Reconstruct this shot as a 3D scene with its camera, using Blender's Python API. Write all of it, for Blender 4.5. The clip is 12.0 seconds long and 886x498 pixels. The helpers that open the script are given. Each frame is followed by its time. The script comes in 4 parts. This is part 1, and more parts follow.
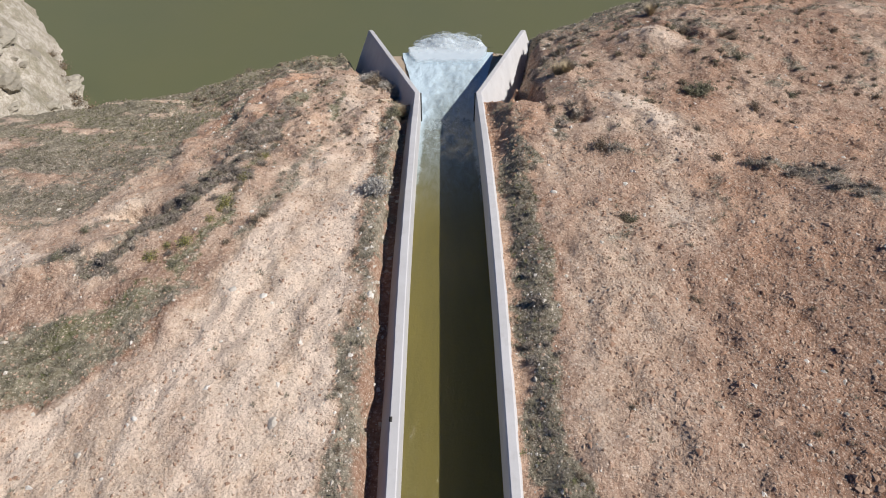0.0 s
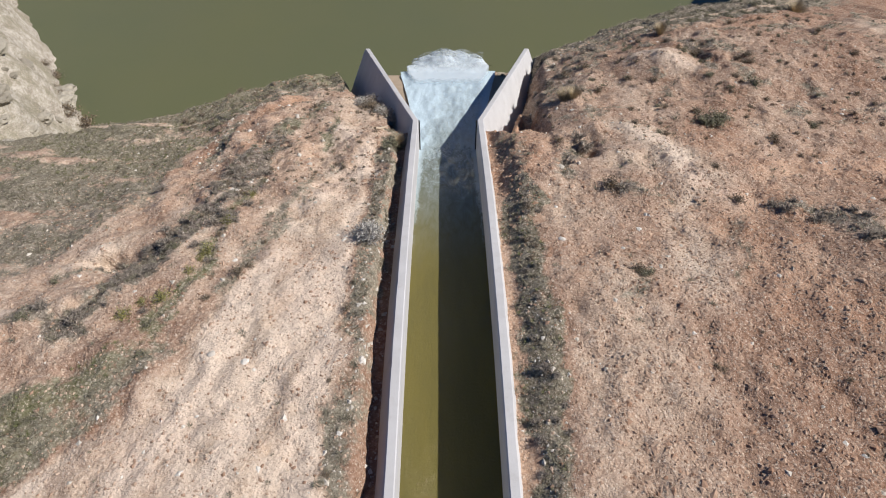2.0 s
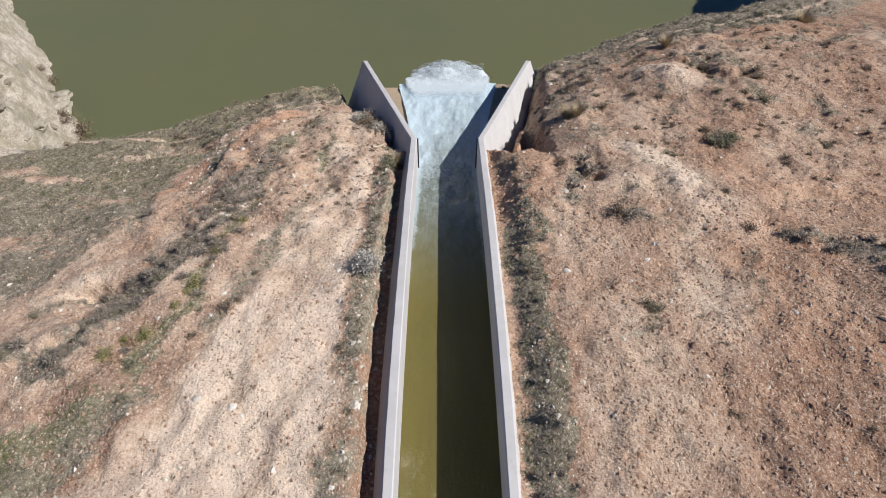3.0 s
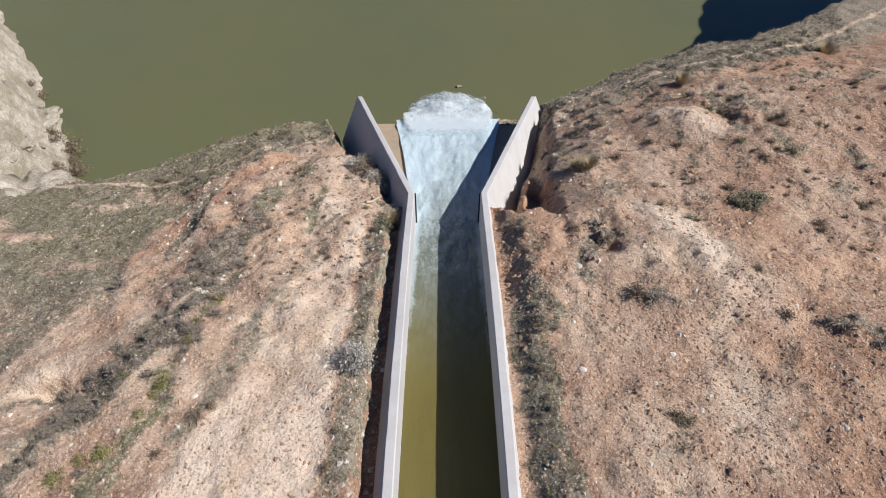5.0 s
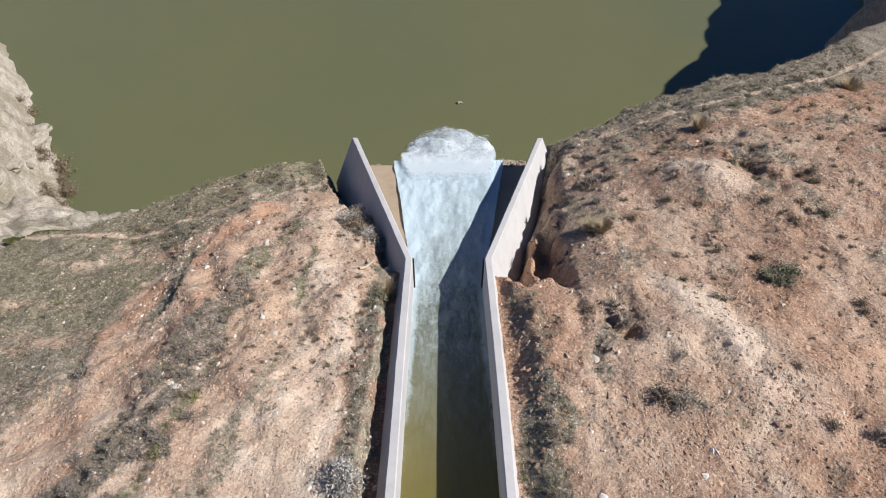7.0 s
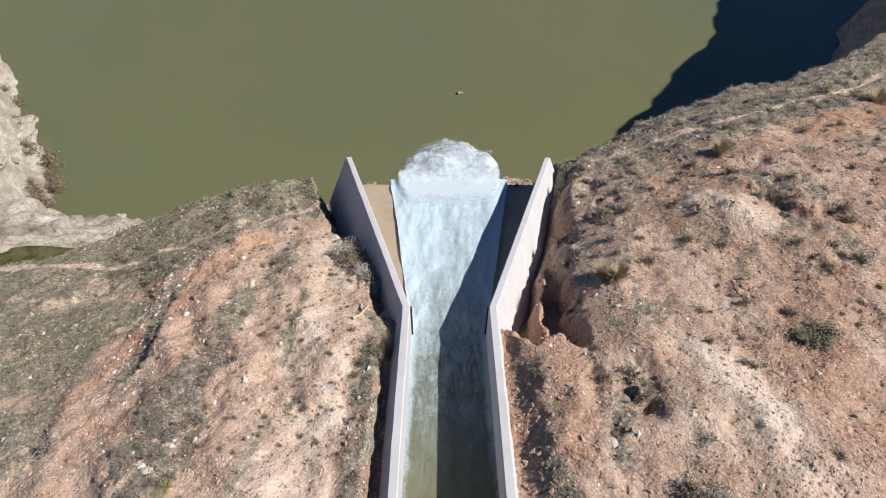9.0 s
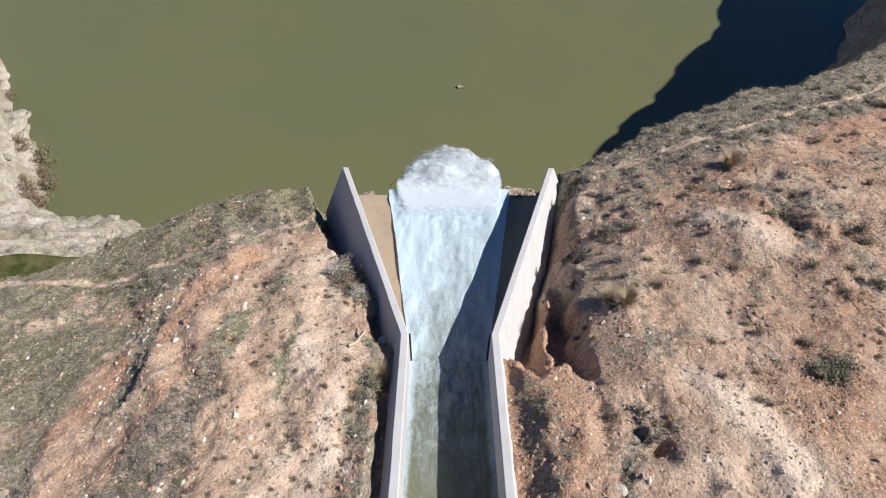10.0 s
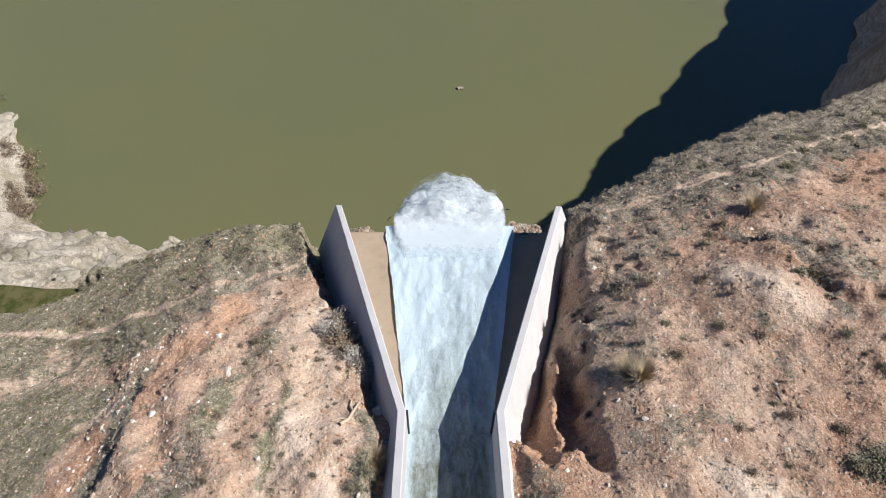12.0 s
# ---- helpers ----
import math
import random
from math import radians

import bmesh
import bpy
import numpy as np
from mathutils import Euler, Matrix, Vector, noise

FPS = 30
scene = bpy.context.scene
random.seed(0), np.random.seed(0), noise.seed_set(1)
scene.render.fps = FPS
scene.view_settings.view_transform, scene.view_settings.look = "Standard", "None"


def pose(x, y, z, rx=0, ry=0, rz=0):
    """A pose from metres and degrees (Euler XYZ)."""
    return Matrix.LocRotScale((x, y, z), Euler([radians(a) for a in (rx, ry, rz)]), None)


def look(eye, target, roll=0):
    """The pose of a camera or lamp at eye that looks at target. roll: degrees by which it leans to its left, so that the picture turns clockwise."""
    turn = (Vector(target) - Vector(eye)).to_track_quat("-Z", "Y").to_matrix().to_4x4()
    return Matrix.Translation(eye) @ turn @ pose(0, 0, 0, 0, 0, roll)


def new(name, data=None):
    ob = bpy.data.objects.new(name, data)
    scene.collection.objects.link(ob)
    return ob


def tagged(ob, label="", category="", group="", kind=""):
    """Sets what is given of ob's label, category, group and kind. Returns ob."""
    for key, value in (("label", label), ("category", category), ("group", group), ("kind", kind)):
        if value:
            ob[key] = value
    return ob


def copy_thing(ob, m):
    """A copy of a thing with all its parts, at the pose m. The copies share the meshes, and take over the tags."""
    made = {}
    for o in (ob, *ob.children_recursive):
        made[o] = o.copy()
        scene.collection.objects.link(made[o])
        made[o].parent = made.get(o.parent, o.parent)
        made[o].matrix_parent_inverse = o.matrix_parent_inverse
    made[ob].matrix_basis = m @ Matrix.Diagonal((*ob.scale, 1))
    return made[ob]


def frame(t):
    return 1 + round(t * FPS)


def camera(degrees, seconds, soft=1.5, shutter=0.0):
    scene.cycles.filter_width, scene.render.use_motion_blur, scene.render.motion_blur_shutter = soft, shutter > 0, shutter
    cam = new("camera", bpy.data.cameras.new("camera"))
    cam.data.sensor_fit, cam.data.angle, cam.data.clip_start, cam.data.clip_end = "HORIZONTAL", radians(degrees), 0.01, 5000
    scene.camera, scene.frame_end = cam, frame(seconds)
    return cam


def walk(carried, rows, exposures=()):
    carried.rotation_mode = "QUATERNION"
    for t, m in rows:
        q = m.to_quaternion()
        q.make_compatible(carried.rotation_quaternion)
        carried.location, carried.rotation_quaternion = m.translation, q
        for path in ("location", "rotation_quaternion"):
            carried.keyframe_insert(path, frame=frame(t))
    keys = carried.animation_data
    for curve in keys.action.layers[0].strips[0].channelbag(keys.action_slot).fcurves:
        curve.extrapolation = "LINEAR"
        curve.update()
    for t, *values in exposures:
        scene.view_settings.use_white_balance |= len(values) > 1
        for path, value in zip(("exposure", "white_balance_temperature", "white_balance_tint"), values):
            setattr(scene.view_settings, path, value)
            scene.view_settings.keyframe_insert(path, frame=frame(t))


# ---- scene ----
cam = camera(68.0, 12.0, soft=1.05)
METRES, EYE, TILT, LEAN, TURN = 21.6, 18.0, -48.0, 0.0, 0.0
ROWS = [
    (0.0, 0.0, 0.0, 0.0, 0.0, 0.0, -0.0),
    (0.5, 0.0005, 0.0242, 0.0235, 0.02, 0.02, -0.0),
    (1.0, 0.0007, 0.0474, 0.046, 0.01, 0.02, -0.01),
    (1.5, 0.0016, 0.07, 0.0676, 0.03, 0.02, -0.02),
    (2.0, 0.0023, 0.0925, 0.0886, 0.04, 0.03, -0.01),
    (2.5, 0.0028, 0.1168, 0.1128, 0.03, 0.03, -0.01),
    (3.0, 0.0041, 0.145, 0.1413, 0.05, 0.05, -0.0),
    (5.0, 0.0051, 0.2698, 0.281, 0.08, 0.06, 0.0),
    (5.5, 0.0047, 0.3005, 0.3168, 0.1, 0.07, -0.03),
    (6.0, 0.0039, 0.331, 0.3517, 0.07, 0.09, -0.06),
    (6.5, 0.0035, 0.3604, 0.3857, 0.06, 0.1, -0.08),
    (7.0, 0.0032, 0.3894, 0.4201, 0.05, 0.12, -0.1),
    (9.0, -0.0001, 0.5028, 0.5508, -0.04, -1.95, -0.2),
    (9.5, -0.0009, 0.5305, 0.5828, -0.07, -2.28, -0.22),
    (10.0, -0.0018, 0.5585, 0.6153, -0.1, -3.11, -0.23),
    (10.5, -0.0025, 0.5869, 0.6475, -0.13, -3.91, -0.25),
    (11.0, -0.0033, 0.6154, 0.6795, -0.15, -4.45, -0.27),
    (11.5, -0.0043, 0.6435, 0.7118, -0.18, -4.43, -0.3),
    (12.0, -0.0047, 0.6682, 0.7429, -0.18, -4.36, -0.32),
]
walk(cam, [(t, pose(0, 0, EYE, TILT, LEAN, TURN) @ pose(METRES * x, METRES * y, METRES * z, 90 + pitch, roll, yaw)) for t, x, y, z, yaw, pitch, roll in ROWS], [(0.0, 0.07), (6.0, 0.18), (12.0, 0.38)])


# ---- light ----
SUN = Vector((1.0, -0.06, 1.0)).normalized()      # towards the sun
world = bpy.data.worlds.new("sky")
scene.world = world
world.use_nodes = True
wn = world.node_tree.nodes
sky = wn.new("ShaderNodeTexSky")
sky.sky_type, sky.sun_disc = "NISHITA", False
sky.altitude, sky.air_density, sky.dust_density, sky.ozone_density = 1500, 0.6, 0.0, 8.0
sky.sun_elevation = math.asin(SUN.z)
sky.sun_rotation = math.atan2(SUN.x, SUN.y)
deep = wn.new("ShaderNodeMix")
deep.data_type, deep.blend_type = "RGBA", "MULTIPLY"
deep.inputs[0].default_value, deep.inputs[7].default_value = 1.0, (0.50, 0.96, 1.20, 1)
world.node_tree.links.new(sky.outputs[0], deep.inputs[6])
world.node_tree.links.new(deep.outputs[2], wn["Background"].inputs[0])
wn["Background"].inputs[1].default_value = 0.057
sun = new("sun", bpy.data.lights.new("sun", "SUN"))
sun.data.energy, sun.data.angle, sun.data.color = 5.0, radians(0.53), (1.0, 0.96, 0.915)
sun.matrix_world = look((60, -40, 80), Vector((60, -40, 80)) - SUN)


# ---- materials ----
class Nodes:
    """A short way to wire a Principled material."""

    def __init__(self, name, rough=0.9, spec=0.3):
        self.mat = bpy.data.materials.new(name)
        self.mat.use_nodes = True
        self.nt = self.mat.node_tree
        self.bsdf = self.nt.nodes["Principled BSDF"]
        self.bsdf.inputs["Roughness"].default_value = rough
        self.bsdf.inputs["Specular IOR Level"].default_value = spec
        self.pos = self.nt.nodes.new("ShaderNodeNewGeometry").outputs["Position"]

    def link(self, a, b):
        self.nt.links.new(a, b)

    def attr(self, name):
        n = self.nt.nodes.new("ShaderNodeAttribute")
        n.attribute_name = name
        return n.outputs["Fac"]

    def noise(self, scale, detail=4, rough=0.6, stretch=None, distort=0.0):
        n = self.nt.nodes.new("ShaderNodeTexNoise")
        n.inputs["Scale"].default_value, n.inputs["Detail"].default_value = scale, detail
        n.inputs["Roughness"].default_value, n.inputs["Distortion"].default_value = rough, distort
        p = self.pos
        if stretch:
            m = self.nt.nodes.new("ShaderNodeMapping")
            m.inputs["Scale"].default_value = stretch
            self.link(p, m.inputs[0])
            p = m.outputs[0]
        self.link(p, n.inputs["Vector"])
        return n.outputs["Fac"]

    def cells(self, scale, out="Color"):
        n = self.nt.nodes.new("ShaderNodeTexVoronoi")
        n.inputs["Scale"].default_value = scale
        self.link(self.pos, n.inputs["Vector"])
        return n.outputs[out]

    def ramp(self, v, lo, hi, a=0.0, b=1.0):
        n = self.nt.nodes.new("ShaderNodeMapRange")
        for k, x in zip((1, 2, 3, 4), (lo, hi, a, b)):
            n.inputs[k].default_value = x
        self.link(v, n.inputs[0])
        return n.outputs[0]

    def math(self, op, a, b):
        n = self.nt.nodes.new("ShaderNodeMath")
        n.operation = op
        for k, v in enumerate((a, b)):
            if isinstance(v, (int, float)):
                n.inputs[k].default_value = v
            else:
                self.link(v, n.inputs[k])
        return n.outputs[0]

    def mix(self, f, a, b, how="MIX"):
        n = self.nt.nodes.new("ShaderNodeMix")
        n.data_type, n.blend_type = "RGBA", how
        for k, v in ((0, f), (6, a), (7, b)):
            if isinstance(v, (int, float)):
                n.inputs[k].default_value = v
            elif isinstance(v, tuple):
                n.inputs[k].default_value = (*v, 1)
            else:
                self.link(v, n.inputs[k])
        return n.outputs[2]

    def random(self):
        g = self.nt.nodes.new("ShaderNodeNewGeometry")
        return g.outputs["Random Per Island"]

    def object_random(self):
        return self.nt.nodes.new("ShaderNodeObjectInfo").outputs["Random"]

    def colour(self, c):
        if isinstance(c, tuple):
            self.bsdf.inputs["Base Color"].default_value = (*c, 1)
        else:
            self.link(c, self.bsdf.inputs["Base Color"])
        return self

    def bump(self, h, strength=0.4, dist=0.02):
        n = self.nt.nodes.new("ShaderNodeBump")
        n.inputs["Strength"].default_value, n.inputs["Distance"].default_value = strength, dist
        self.link(h, n.inputs["Height"])
        self.link(n.outputs[0], self.bsdf.inputs["Normal"])
        return self


def earth_material():
    n = Nodes("stony_earth", 0.95, 0.15)
    big, mid, fine, grit = n.noise(0.25, 5), n.noise(1.4, 6, 0.65), n.noise(7, 5, 0.62), n.noise(30, 3, 0.6)
    base = n.mix(n.ramp(big, 0.35, 0.65), (0.275, 0.148, 0.092), (0.355, 0.205, 0.132))
    base = n.mix(n.ramp(mid, 0.45, 0.75, 0, 0.40), base, (0.215, 0.118, 0.08))
    pale = n.mix(n.ramp(mid, 0.3, 0.7), (0.655, 0.495, 0.360), (0.705, 0.58, 0.462))
    pale = n.mix(n.ramp(big, 0.55, 0.4, 0, 0.4), pale, (0.55, 0.39, 0.305))
    base = n.mix(n.attr("pale"), base, pale)
    base = n.mix(n.ramp(n.noise(3.6, 4, 0.6), 0.50, 0.70, 0, 0.30), base, (0.20, 0.115, 0.08))
    base = n.mix(n.ramp(n.noise(4.7, 4, 0.65), 0.56, 0.70, 0, 0.35), base, (0.74, 0.60, 0.48))
    base = n.mix(n.ramp(n.attr("pale"), 0.82, 1.0, 0, 0.5), base, (0.78, 0.63, 0.515))
    red = n.mix(n.ramp(mid, 0.3, 0.7), (0.55, 0.305, 0.175), (0.42, 0.22, 0.135))
    base = n.mix(n.attr("red"), base, red)
    cover = n.mix(n.ramp(mid, 0.35, 0.65), (0.175, 0.16, 0.115), (0.30, 0.272, 0.205))
    cover = n.mix(n.attr("green"), cover, (0.135, 0.145, 0.058))
    # dark brush colour, which also paints shade into the right slope's hollows
    cover = n.mix(n.attr("brush_and_shade"), cover, n.mix(n.ramp(fine, 0.35, 0.65), (0.085, 0.072, 0.062), (0.22, 0.185, 0.155)))
    patch = n.ramp(n.math("ADD", n.attr("veg"), n.math("MULTIPLY", n.math("SUBTRACT", n.noise(3.4, 7, 0.72), 0.5), 1.7)), 0.30, 0.65)
    base = n.mix(patch, base, cover)
    rock = n.mix(n.ramp(n.noise(0.5, 9, 0.72, (1, 1, 3)), 0.40, 0.62), (0.60, 0.56, 0.49), (0.27, 0.245, 0.20))
    rock = n.mix(n.ramp(n.noise(1.7, 7, 0.75, (0.6, 1.6, 2.5)), 0.50, 0.60, 0, 0.65), rock, (0.15, 0.135, 0.095))
    rock = n.mix(n.ramp(n.noise(0.16, 6, 0.7), 0.47, 0.58, 0, 0.75), rock, (0.19, 0.18, 0.115))
    base = n.mix(n.attr("rock"), base, rock)
    dull = n.ramp(n.attr("pale"), 0, 1, 0.30, 0.08)
    base = n.mix(n.ramp(fine, 0.36, 0.60, 0.0, 1.0), n.mix(dull, base, (0.13, 0.07, 0.045)), n.mix(0.14, base, (0.87, 0.74, 0.60)))
    # embedded stones of two sizes: a few pale, a few dark, the rest as the soil
    for scale, share in ((8.0, 0.34), (17.0, 0.45)):
        tone, gap = n.cells(scale), n.cells(scale, "Distance")
        body = n.ramp(gap, 0.46, 0.30)
        base = n.mix(n.math("MULTIPLY", body, n.ramp(tone, 0.60, 0.76, 0, share)), base, (0.82, 0.70, 0.58))
        base = n.mix(n.math("MULTIPLY", body, n.ramp(tone, 0.30, 0.20, 0, share)), base, (0.20, 0.125, 0.09))
    base = n.mix(n.ramp(grit, 0.62, 0.75, 0, 0.35), base, (0.68, 0.56, 0.45))
    base = n.mix(n.ramp(grit, 0.38, 0.28, 0, 0.30), base, (0.16, 0.10, 0.07))
    n.colour(base)
    h = n.math("ADD", n.math("MULTIPLY", fine, 1.0), n.math("MULTIPLY", grit, 0.35))
    h = n.math("ADD", h, n.math("MULTIPLY", n.ramp(n.cells(8.0, "Distance"), 0.5, 0.1), 0.15))
    return n.bump(h, 0.9, 0.11).mat


def concrete_material(name, a, b, dirt):
    n = Nodes(name, 0.85, 0.25)
    c = n.mix(n.ramp(n.noise(0.7, 6, 0.65), 0.35, 0.7), a, b)
    c = n.mix(n.ramp(n.noise(2.2, 7, 0.7, (1, 1, 0.25)), 0.55, 0.8, 0, 0.5), c, dirt)
    c = n.mix(n.ramp(n.noise(40, 3), 0.5, 0.8, 0, 0.18), c, (0.25, 0.22, 0.2))
    return n.colour(c).bump(n.noise(25, 5), 0.2, 0.01).mat


def river_material():
    n = Nodes("river_water", 0.22, 0.5)
    c = n.mix(n.ramp(n.noise(0.02, 4), 0.3, 0.7), (0.136, 0.137, 0.063), (0.119, 0.128, 0.066))
    c = n.mix(n.ramp(n.noise(0.12, 6, 0.6, (1, 0.4, 1)), 0.4, 0.8, 0, 0.25), c, (0.135, 0.132, 0.080))
    return n.colour(c).bump(n.noise(1.2, 5), 0.12, 0.1).mat


def chute_water_material():
    n = Nodes("chute_water", 0.14, 0.3)
    streak = n.noise(1.6, 7, 0.70, (1.7, 0.5, 1), 1.0)
    curl = n.noise(5.0, 7, 0.78, (1, 0.75, 1), 1.2)
    green = n.mix(n.ramp(n.noise(0.8, 5, 0.6, (1.5, 0.25, 1)), 0.35, 0.7), (0.158, 0.132, 0.038), (0.132, 0.114, 0.037))
    thin = n.mix(n.ramp(streak, 0.35, 0.65), (0.135, 0.15, 0.115), (0.225, 0.255, 0.24))
    c = n.mix(n.attr("thin"), green, thin)
    f = n.math("ADD", n.attr("foam"), n.math("MULTIPLY", n.math("SUBTRACT", streak, 0.5), 1.0))
    f = n.math("ADD", f, n.math("MULTIPLY", n.math("SUBTRACT", curl, 0.5), 1.0))
    f = n.ramp(f, 0.05, 1.05)
    c = n.mix(f, c, (0.515, 0.63, 0.695))
    n.link(n.ramp(f, 0, 1, 0.12, 0.7), n.bsdf.inputs["Roughness"])
    h = n.math("ADD", n.math("MULTIPLY", streak, n.attr("thin")), n.math("MULTIPLY", curl, n.attr("foam")))
    return n.colour(c).bump(h, 0.42, 0.10).mat


def spray_material():
    n = Nodes("white_spray", 0.8, 0.2)
    n.colour(n.mix(n.ramp(n.noise(3, 6, 0.7), 0.35, 0.7), (0.66, 0.75, 0.80), (0.75, 0.81, 0.845)))
    f = n.math("ADD", n.attr("dense"), n.math("MULTIPLY", n.math("SUBTRACT", n.noise(2.8, 8, 0.72), 0.5), 1.7))
    solid = n.ramp(f, 0.1, 1.0)
    glow, clear = n.nt.nodes.new("ShaderNodeBsdfTranslucent"), n.nt.nodes.new("ShaderNodeBsdfTransparent")
    glow.inputs[0].default_value = (0.97, 0.98, 0.99, 1)
    both, last = n.nt.nodes.new("ShaderNodeMixShader"), n.nt.nodes.new("ShaderNodeMixShader")
    both.inputs[0].default_value = 0.32
    for a, b in ((n.bsdf.outputs[0], both.inputs[1]), (glow.outputs[0], both.inputs[2]), (solid, last.inputs[0]), (clear.outputs[0], last.inputs[1]),
                 (both.outputs[0], last.inputs[2]), (last.outputs[0], n.nt.nodes["Material Output"].inputs[0])):
        n.link(a, b)
    return n.mat


def varied(name, a, b, rough=0.9, by_object=False, grain=12.0):
    n = Nodes(name, rough, 0.2)
    c = n.mix(n.object_random() if by_object else n.random(), a, b)
    c = n.mix(n.ramp(n.noise(grain, 5, 0.7), 0.35, 0.7, 0, 0.45), c, tuple(0.45 * v for v in a))
    return n.colour(c).mat


EARTH = earth_material()
CONCRETE = concrete_material("pale_concrete", (0.555, 0.545, 0.545), (0.48, 0.47, 0.468), (0.37, 0.34, 0.31))
FLOOR = concrete_material("stained_concrete_floor", (0.40, 0.31, 0.22), (0.33, 0.26, 0.19), (0.22, 0.17, 0.12))
RIVER, CHUTE, SPRAY = river_material(), chute_water_material(), spray_material()
GRAVEL = varied("gravel", (0.33, 0.205, 0.138), (0.62, 0.475, 0.36))
PALE_STONE = varied("pale_stone", (0.55, 0.49, 0.42), (0.78, 0.74, 0.68), by_object=True)
DARK_STONE = varied("brown_stone", (0.30, 0.20, 0.15), (0.46, 0.36, 0.28), by_object=True)
LIMESTONE = varied("limestone_block", (0.28, 0.25, 0.20), (0.45, 0.41, 0.34), by_object=True, grain=2.0)
DRY_GRASS = varied("dry_grass", (0.15, 0.136, 0.095), (0.37, 0.33, 0.245))
GREEN_GRASS = varied("green_grass", (0.11, 0.122, 0.048), (0.25, 0.25, 0.115))
STRAW = varied("straw", (0.45, 0.35, 0.21), (0.66, 0.55, 0.38))
TWIG = varied("grey_twig", (0.25, 0.21, 0.175), (0.44, 0.385, 0.325))
BROWN_LEAF = varied("brown_leaf", (0.17, 0.125, 0.085), (0.33, 0.26, 0.175))
OLIVE_LEAF = varied("olive_leaf", (0.17, 0.165, 0.105), (0.31, 0.295, 0.195))
YELLOW_LEAF = varied("yellow_green_leaf", (0.24, 0.225, 0.075), (0.42, 0.385, 0.15))
PALE_TWIG = varied("pale_dead_twig", (0.46, 0.43, 0.385), (0.68, 0.64, 0.58))
DARK_STEEL = varied("dark_steel", (0.03, 0.03, 0.03), (0.05, 0.045, 0.04), 0.6)
pond_nodes = Nodes("pond_water", 0.2, 0.4)
POND = pond_nodes.colour(pond_nodes.mix(pond_nodes.ramp(pond_nodes.noise(1.1, 6, 0.7), 0.4, 0.6), (0.05, 0.06, 0.014), (0.12, 0.11, 0.05))).mat
WOOD = varied("bleached_wood", (0.48, 0.38, 0.28), (0.60, 0.50, 0.38))

# ---- the lie of the land ----
RIVER_Z = -42.0


def smooth(a, b, v):
    t = np.clip((v - a) / (b - a), 0, 1)
    return t * t * (3 - 2 * t)


def curve(v, knots):
    """A smooth line through a few (place, value) knots."""
    xs, ys = zip(*knots)
    v = np.asarray(v, float)
    out = np.interp(v, xs, ys)
    for d in (0.8, 1.6):
        out = out + np.interp(v - d, xs, ys) + np.interp(v + d, xs, ys)
    return out / 5


def lattice(ix, iy, seed):
    h = (ix.astype(np.int64) * 374761393 + iy.astype(np.int64) * 668265263 + seed * 982451653) & 0x7FFFFFFF
    h = ((h ^ (h >> 13)) * 1274126177) & 0x7FFFFFFF
    return ((h ^ (h >> 16)) & 0xFFFF) / 65535.0


def grain(x, y, size, seed):
    """Value noise, -1 to 1, with lumps of about that size."""
    x, y = np.asarray(x, float) / size, np.asarray(y, float) / size
    ix, iy = np.floor(x), np.floor(y)
    fx, fy = x - ix, y - iy
    fx, fy = fx * fx * (3 - 2 * fx), fy * fy * (3 - 2 * fy)
    a, b = lattice(ix, iy, seed), lattice(ix + 1, iy, seed)
    c, d = lattice(ix, iy + 1, seed), lattice(ix + 1, iy + 1, seed)
    return 2 * ((a + (b - a) * fx) * (1 - fy) + (c + (d - c) * fx) * fy) - 1


def rough(x, y, size, seed, octaves=4):
    out, amp = 0, 1.0
    for k in range(octaves):
        out = out + amp * grain(x + 3.7 * k, y - 1.9 * k, size / 2 ** k, seed + k)
        amp *= 0.52
    return out


def edge_y(x):
    """How far ahead the hill reaches before the cliff falls to the river."""
    return curve(x, [(-120, 0), (-45, 24), (-26, 34), (-19.4, 37.8), (-18.0, 39.6), (-16.6, 43.6), (-14, 44.5), (-11, 44.6), (-6.2, 44.2), (0, 43.6), (7.5, 45.0), (11.5, 47.0),
                     (15, 49.6), (22, 52.3), (28, 55.5), (40, 65), (52, 76), (70, 102), (120, 175)])


def hill(x, y):
    far_left = curve(y, [(-60, 2.5), (8, 0.6), (16, -0.6), (22, -2.4), (28, -4.4), (33, -6.6), (38, -8.8), (60, -16)])
    left = curve(y, [(-60, 2.0), (8, 0.3), (15, 0.15), (19, -0.4), (24, -1.6), (28, -3.3), (32, -4.4), (36, -5.8), (40, -7.6), (44, -9.0), (60, -14)])
    right = curve(y, [(-60, 2.0), (8, 0.6), (15, 0.45), (20, -0.1), (24, -0.7), (28, -1.6), (32, -2.5), (36, -3.7), (40, -5.2), (44, -6.9), (49, -8.6), (60, -11)])
    far_right = curve(y, [(-60, 4), (8, 1.5), (18, 1.0), (24, -1.0), (30, -2.1), (36, -2.2), (40, -3.4), (44, -5.0), (50, -7.2), (60, -8), (110, -6)])
    z = left + (far_left - left) * smooth(-9, -17, x)
    z = z + (right - z) * smooth(-2, 5, x)
    return z + (far_right - z) * smooth(8, 17, x)


MID = 0.28                    # the chute's middle line
HALF = 1.55                   # half its clear width
THICK = 0.32
BATTER = 0.38                 # lean of the outer faces
BEND, TIP = 31.0, 43.2


def wall_top(y):
    return curve(y, [(-80, 0.9), (8, 0.3), (15, 0.2), (20, -0.5), (25, -1.6), (31, -3.4), (43.2, -6.5), (50, -8.3)])


def half_width(y):
    return HALF + np.maximum(np.asarray(y, float) - BEND, 0) / (TIP - BEND) * 3.75


